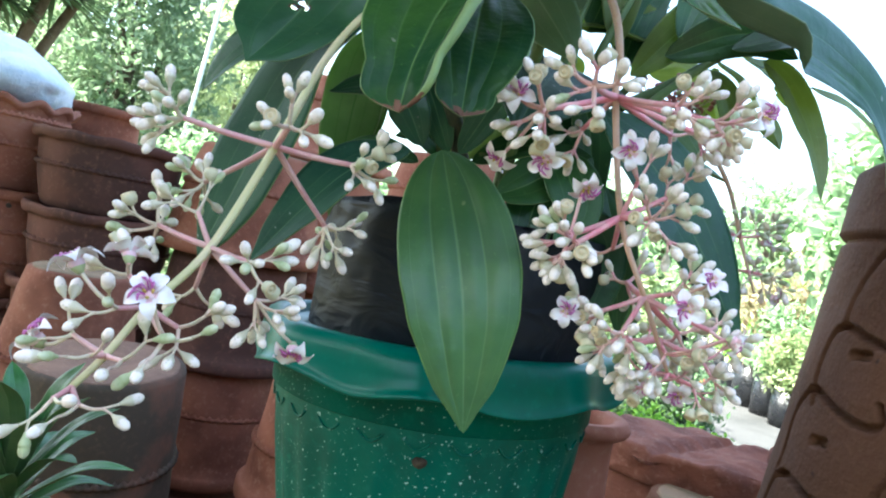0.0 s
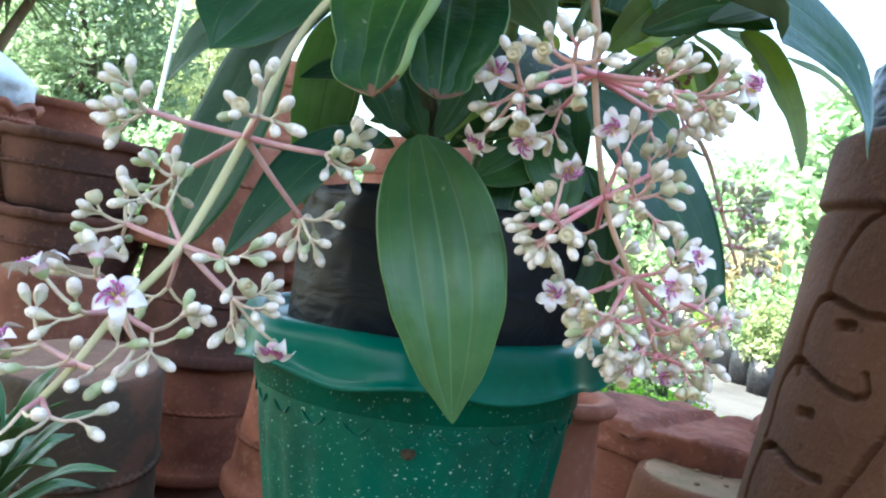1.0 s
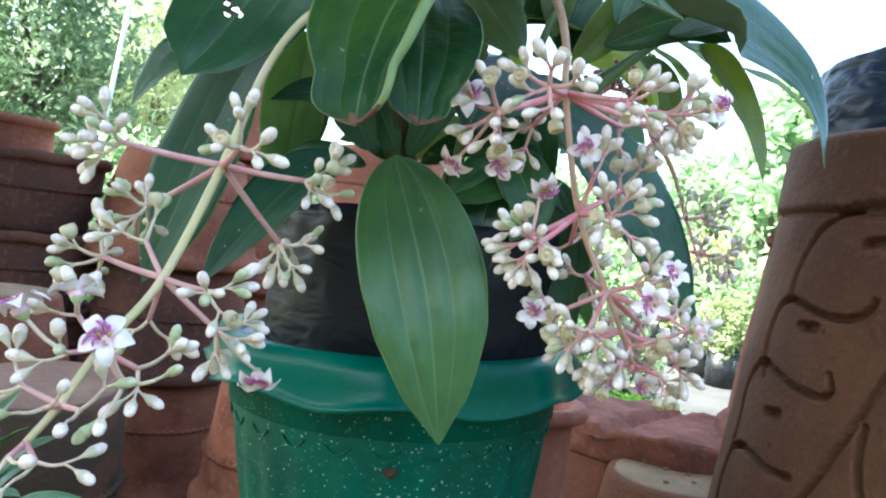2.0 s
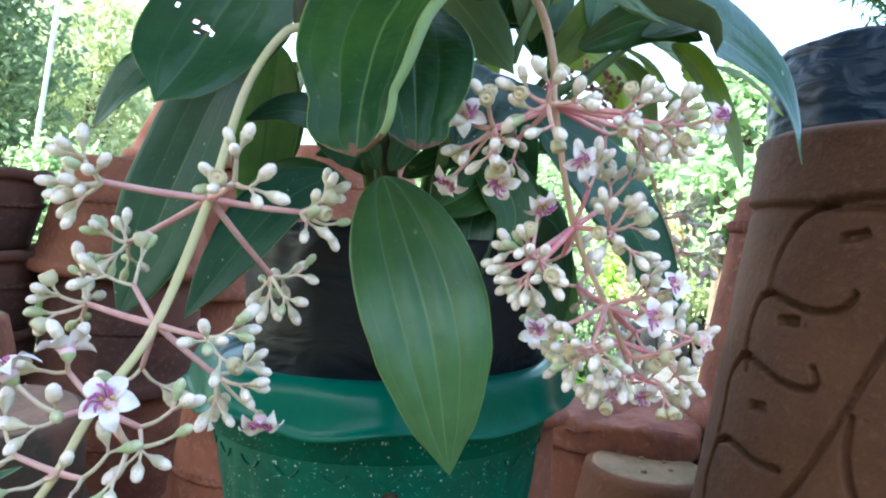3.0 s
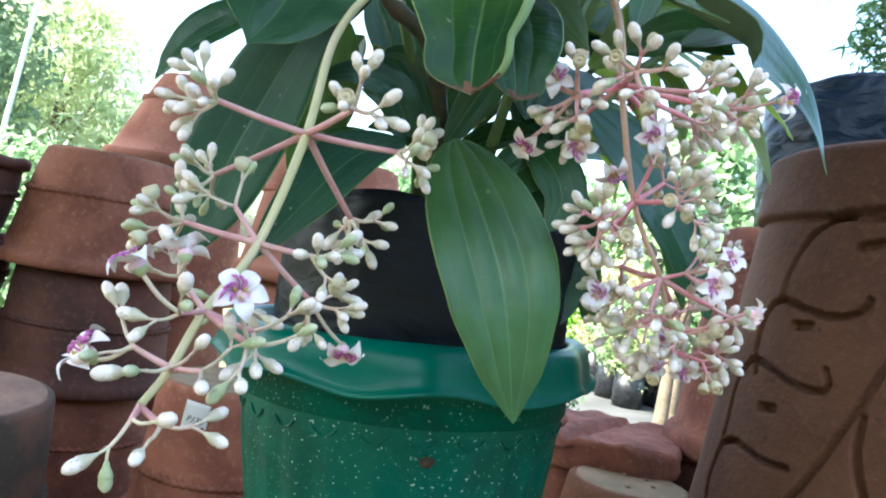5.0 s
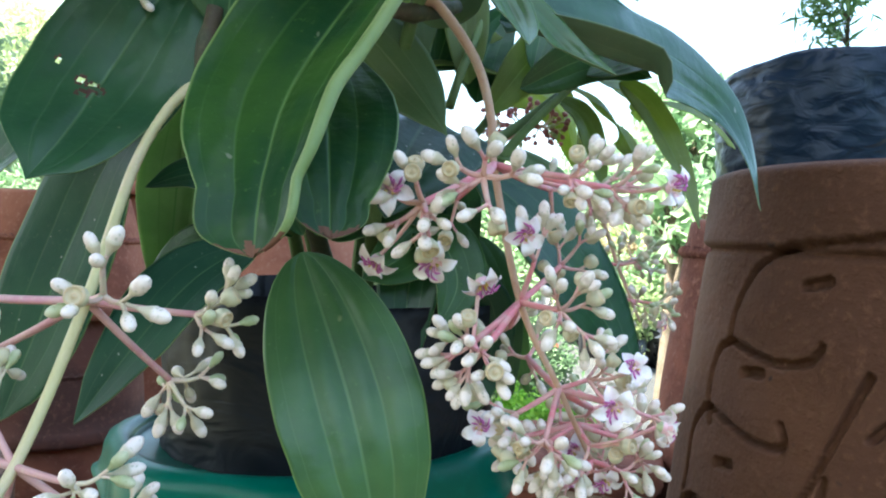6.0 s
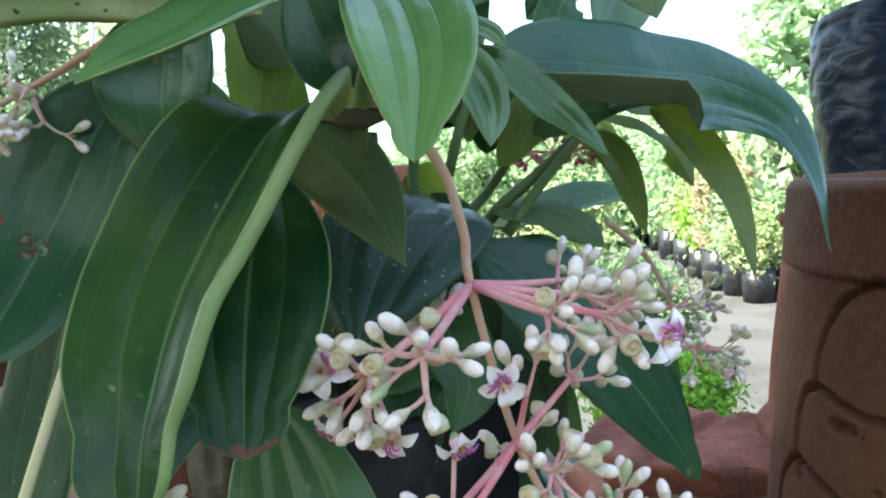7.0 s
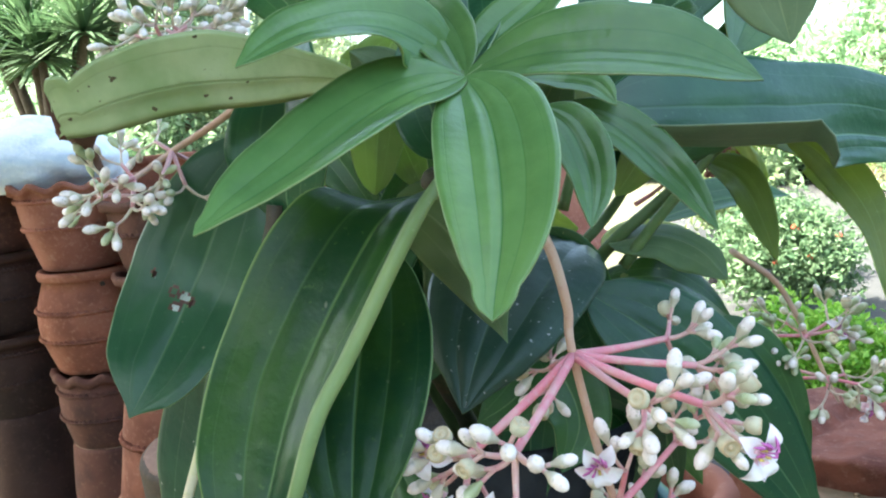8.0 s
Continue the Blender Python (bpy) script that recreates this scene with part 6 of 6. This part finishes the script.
def spiky_head(x, y, base, z, seed, heads):
    """A branching trunk with tufts of long narrow leaves."""
    root = thing("dracaena_tree", "spiky dracaena with tufts of long narrow leaves", "tree", at=(x, y, base))
    rng = random.Random(seed)
    verts, faces, blades, bf = [], [], [], []
    for hx, hy, hz, size in heads:
        top = Vector((hx, hy, z + hz - base))
        tube_into(verts, faces, spline([(0, 0, -0.05), (hx * 0.25, hy * 0.25, (z - base) * 0.6), tuple(top)], 9), [0.06 * (1 - 0.06 * i) for i in range(10)], 8)
        for k in range(200):
            a, e = rng.uniform(0, 6.283), rng.uniform(-0.35, 1.45)
            d = Vector((math.cos(a) * math.cos(e), math.sin(a) * math.cos(e), math.sin(e)))
            l = size * rng.uniform(0.75, 1.1)
            s = d.cross(Vector((0, 0, 1))).normalized() * 0.017
            m = len(blades)
            sag = Vector((0, 0, -0.22 * l * math.cos(e)))
            for q, w in ((top, 0.7), (top + d * l * 0.5 + sag * 0.2, 1.0), (top + d * l + sag, 0.05)):
                blades += [q - s * w, q + s * w]
            bf += [(m, m + 1, m + 3, m + 2), (m + 2, m + 3, m + 5, m + 4)]
    part("trunk", (verts, [], faces), BARK, root)
    part("crown", (blades, [], bf), SPIKES, root, smooth=False)


spiky_head(*(-4.0838, 4.4448), 0.0, 2.5314, 3, ((-0.05, 0.0, 0.03, 0.48), (0.46, -0.05, -0.07, 0.5), (-0.5, 0.1, 0.08, 0.45), (0.2, 0.3, 0.34, 0.5), (0.12, -0.1, -0.2, 0.42), (-0.3, 0.05, -0.16, 0.44), (0.62, 0.2, 0.2, 0.48)))


low, high = Vector((-3.8086, 6.6318, 1.4457)), Vector((-3.6609, 6.6978, 3.4114))
foot = low + (high - low) * (-low.z / (high.z - low.z))
pole_root = thing("white_pole", "thin pale metal pole leaning among the trees", "pole", at=foot)
part("shaft", tube([Vector((0, 0, 0)), (high - foot) * 0.5, (high - foot) * 1.6], 0.022, 0.02, 10, 10), ROPE_GREY, pole_root)

# rows of bagged nursery plants along the path
ROW = [(2.71, 8.48), (2.67, 9.01), (2.59, 9.52), (2.62, 10.51), (2.67, 11.64), (2.72, 12.89), (2.78, 14.34), (2.77, 15.94)]


def bagged_shrub(x, y, size, mat, seed, label, flower=None):
    """A shrub in a black nursery bag on the ground."""
    root = tree("bagged_shrub", label, x, y, 0.8 * size, 0.75 * size, (0.3 * size, 0.3 * size, 0.4 * size), 60, 30, 0.075 * size, mat, seed, "shrub", 0.5, 0.085 * size, trunk=0.014, group="nursery shrubs along the path", base=0.02, limbs=4)
    prof = [(0.12 * size, 0.0), (0.17 * size, 0.01), (0.18 * size, 0.2 * size), (0.175 * size, 0.4 * size), (0.16 * size, 0.4 * size), (0.02, 0.37 * size)]
    part("bag", lathe(prof, 24, wobble=0.012, seed=seed), BLACK, root, "black plastic nursery bag")
    if flower:
        rnd = random.Random(seed)
        cs = [(rnd.uniform(-0.25, 0.25) * size, -0.25 * size + rnd.uniform(-0.1, 0.2), (0.75 + rnd.uniform(-0.3, 0.35)) * size) for _ in range(14)]
        part("blossom", leaf_cloud(cs, 0.02, 8, 0.045, seed, 0.9), flower, root, smooth=False)
    return root


MIX = (SHRUB_YELLOW, TREE_LIGHT, SHRUB_RED, SHRUB_LIME)
for k, (x, y) in enumerate(ROW):
    bagged_shrub(x, y, 1.0 + 0.15 * (k % 3), MIX[k % 4], 30 + k, ("yellow-green", "green", "reddish", "lime green")[k % 4] + " nursery shrub in a black bag")
    bagged_shrub(x + 0.55, y + 0.35, 1.4 + 0.2 * (k % 2), MIX[(k + 1) % 4], 50 + k, ("green", "reddish", "lime green", "yellow-green")[k % 4] + " taller nursery shrub in a black bag")
    bagged_shrub(x + 1.2, y + 0.6, 1.8, MIX[(k + 2) % 4], 70 + k, ("reddish", "lime green", "yellow-green", "green")[k % 4] + " tall nursery shrub in a black bag")
X, Y = [0.9, 5.94]
bush = tree("flowering_shrub", "round fine-leaved green shrub with a few red blossoms beside the path", X, Y, 0.9, 0.47, (0.5, 0.45, 0.36), 200, 42, 0.06, SHRUB_SOFT, 91, "shrub", 0.5, 0.09, trunk=0.02, base=0.02, limbs=6)
part("blossom", leaf_cloud([(0.1, -0.42, 0.55), (0.3, -0.3, 0.66), (-0.12, -0.4, 0.5), (0.02, -0.3, 0.74)], 0.012, 9, 0.035, 5, 0.9), BLOSSOM, bush, "small red blossoms", smooth=False)
bagged_shrub(*[0.64, 7.1], 1.3, SHRUB_YELLOW, 92, "yellowish shrub in a black bag")
tree("low_shrub", "bright lime green rounded low shrub", *(0.5897, 3.7251), 0.5, 0.42, (0.28, 0.26, 0.26), 110, 40, 0.035, SHRUB_LIME, 93, "shrub", 0.6, 0.06, trunk=0.02)
tree("low_shrub", "bright lime green rounded low shrub", *(0.8045, 3.5803), 0.5, 0.42, (0.26, 0.26, 0.24), 110, 40, 0.035, SHRUB_LIME, 94, "shrub", 0.6, 0.06, trunk=0.02)

# twigs growing from the bag on the carved planter
tree("young_sapling", "young twiggy sapling with narrow dark leaves in the black bag", 0.725, 1.36, 0.4, 0.17, (0.05, 0.06, 0.09), 30, 12, 0.045, TREE_DARK, 95, "sapling", 0.14, 0.028, trunk=0.004, base=1.755)

# an unseen overhanging tree, added to keep direct sun off the pots
def shade_tree():
    """An added broad low tree beside the pots, its crown spread over them to block the sun."""
    root = thing("shade_tree", "unseen broad leafy tree added to shade the pots", "tree", at=(-3.5, -1.7, 0))
    foot, mid = Vector((-3.5, -1.7, 0)), Vector((-0.2, 1.0, 1.2)) + sun_way * 3.6 - Vector((-0.2, 0, 0))
    rnd = random.Random(12)
    part("trunk", tube([(0, 0, -0.05), (0.05, 0.03, 1.8), (0.5, 0.7, 3.9)], 0.17, 0.1, 14, 12), BARK, root)
    cs = []
    for k in range(2100):
        a, q = rnd.uniform(0, 2 * math.pi), math.sqrt(rnd.uniform(0, 1))
        p = mid + Vector(((3.4 if math.cos(a) < 0 else 1.8) * q * math.cos(a), 2.75 * q * math.sin(a), rnd.uniform(-0.3, 0.25) + rnd.uniform(0, 0.95) * (1 - q * q)))
        cs.append(tuple(p - foot))
        if k % 210 == 0:
            start = Vector((0.2, 0.28, 2.6 + 0.15 * (k % 4)))
            end = Vector(cs[-1]) - Vector((0, 0, 0.1))
            part("limb", tube([start, start.lerp(end, 0.5) + Vector((0, 0, 0.25)), end], 0.06, 0.02, 10, 8), BARK, root)
    part("crown", leaf_cloud(cs, 0.2, 40, 0.19, 97, 0.65), TREE_DARK, root, smooth=False)


shade_tree()
# unseen trees added behind the camera to dim sky sheen and fill light
behind = tree("tree", "dense tall tree added out of view to cut sky reflections", -9.0, -2.0, 6.0, 2.2, (2.3, 2.3, 2.1), 260, 40, 0.26, TREE_DARK, 98, spread=0.36, trunk=0.13, group="trees around the clearing")
for k in range(9):
    a = radians(-122 - 19 * k)
    copy_thing(behind, pose(9.6 * math.sin(a), 0.5 + 9.6 * math.cos(a), 0, rz=70 * k + 40))


def hut(x, y):
    """A small far shed with a red roof."""
    root = thing("garden_shed", "small far shed with a red metal roof", "shed", at=(x, y, 0))
    for name, size, z, mat in (("wall", (2.4, 2.0, 2.0), 1.0, WHITE_SACK), ("roof", (3.0, 2.6, 0.12), 2.15, CLAY_RED)):
        bm = bmesh.new()
        bmesh.ops.create_cube(bm, size=1.0)
        bmesh.ops.scale(bm, vec=size, verts=bm.verts)
        if name == "roof":
            bmesh.ops.subdivide_edges(bm, edges=bm.edges[:], cuts=1, use_grid_fill=True)
            for v in bm.verts:
                v.co.z += 0.35 * (1 - abs(v.co.y) / 1.3)
        bmesh.ops.bevel(bm, geom=bm.edges[:], offset=0.02, segments=1, affect="EDGES")
        part(name, bm, mat, root, smooth=False, at=Matrix.Translation((0, 0, z)))


hut(*(6.4828, 15.8876))
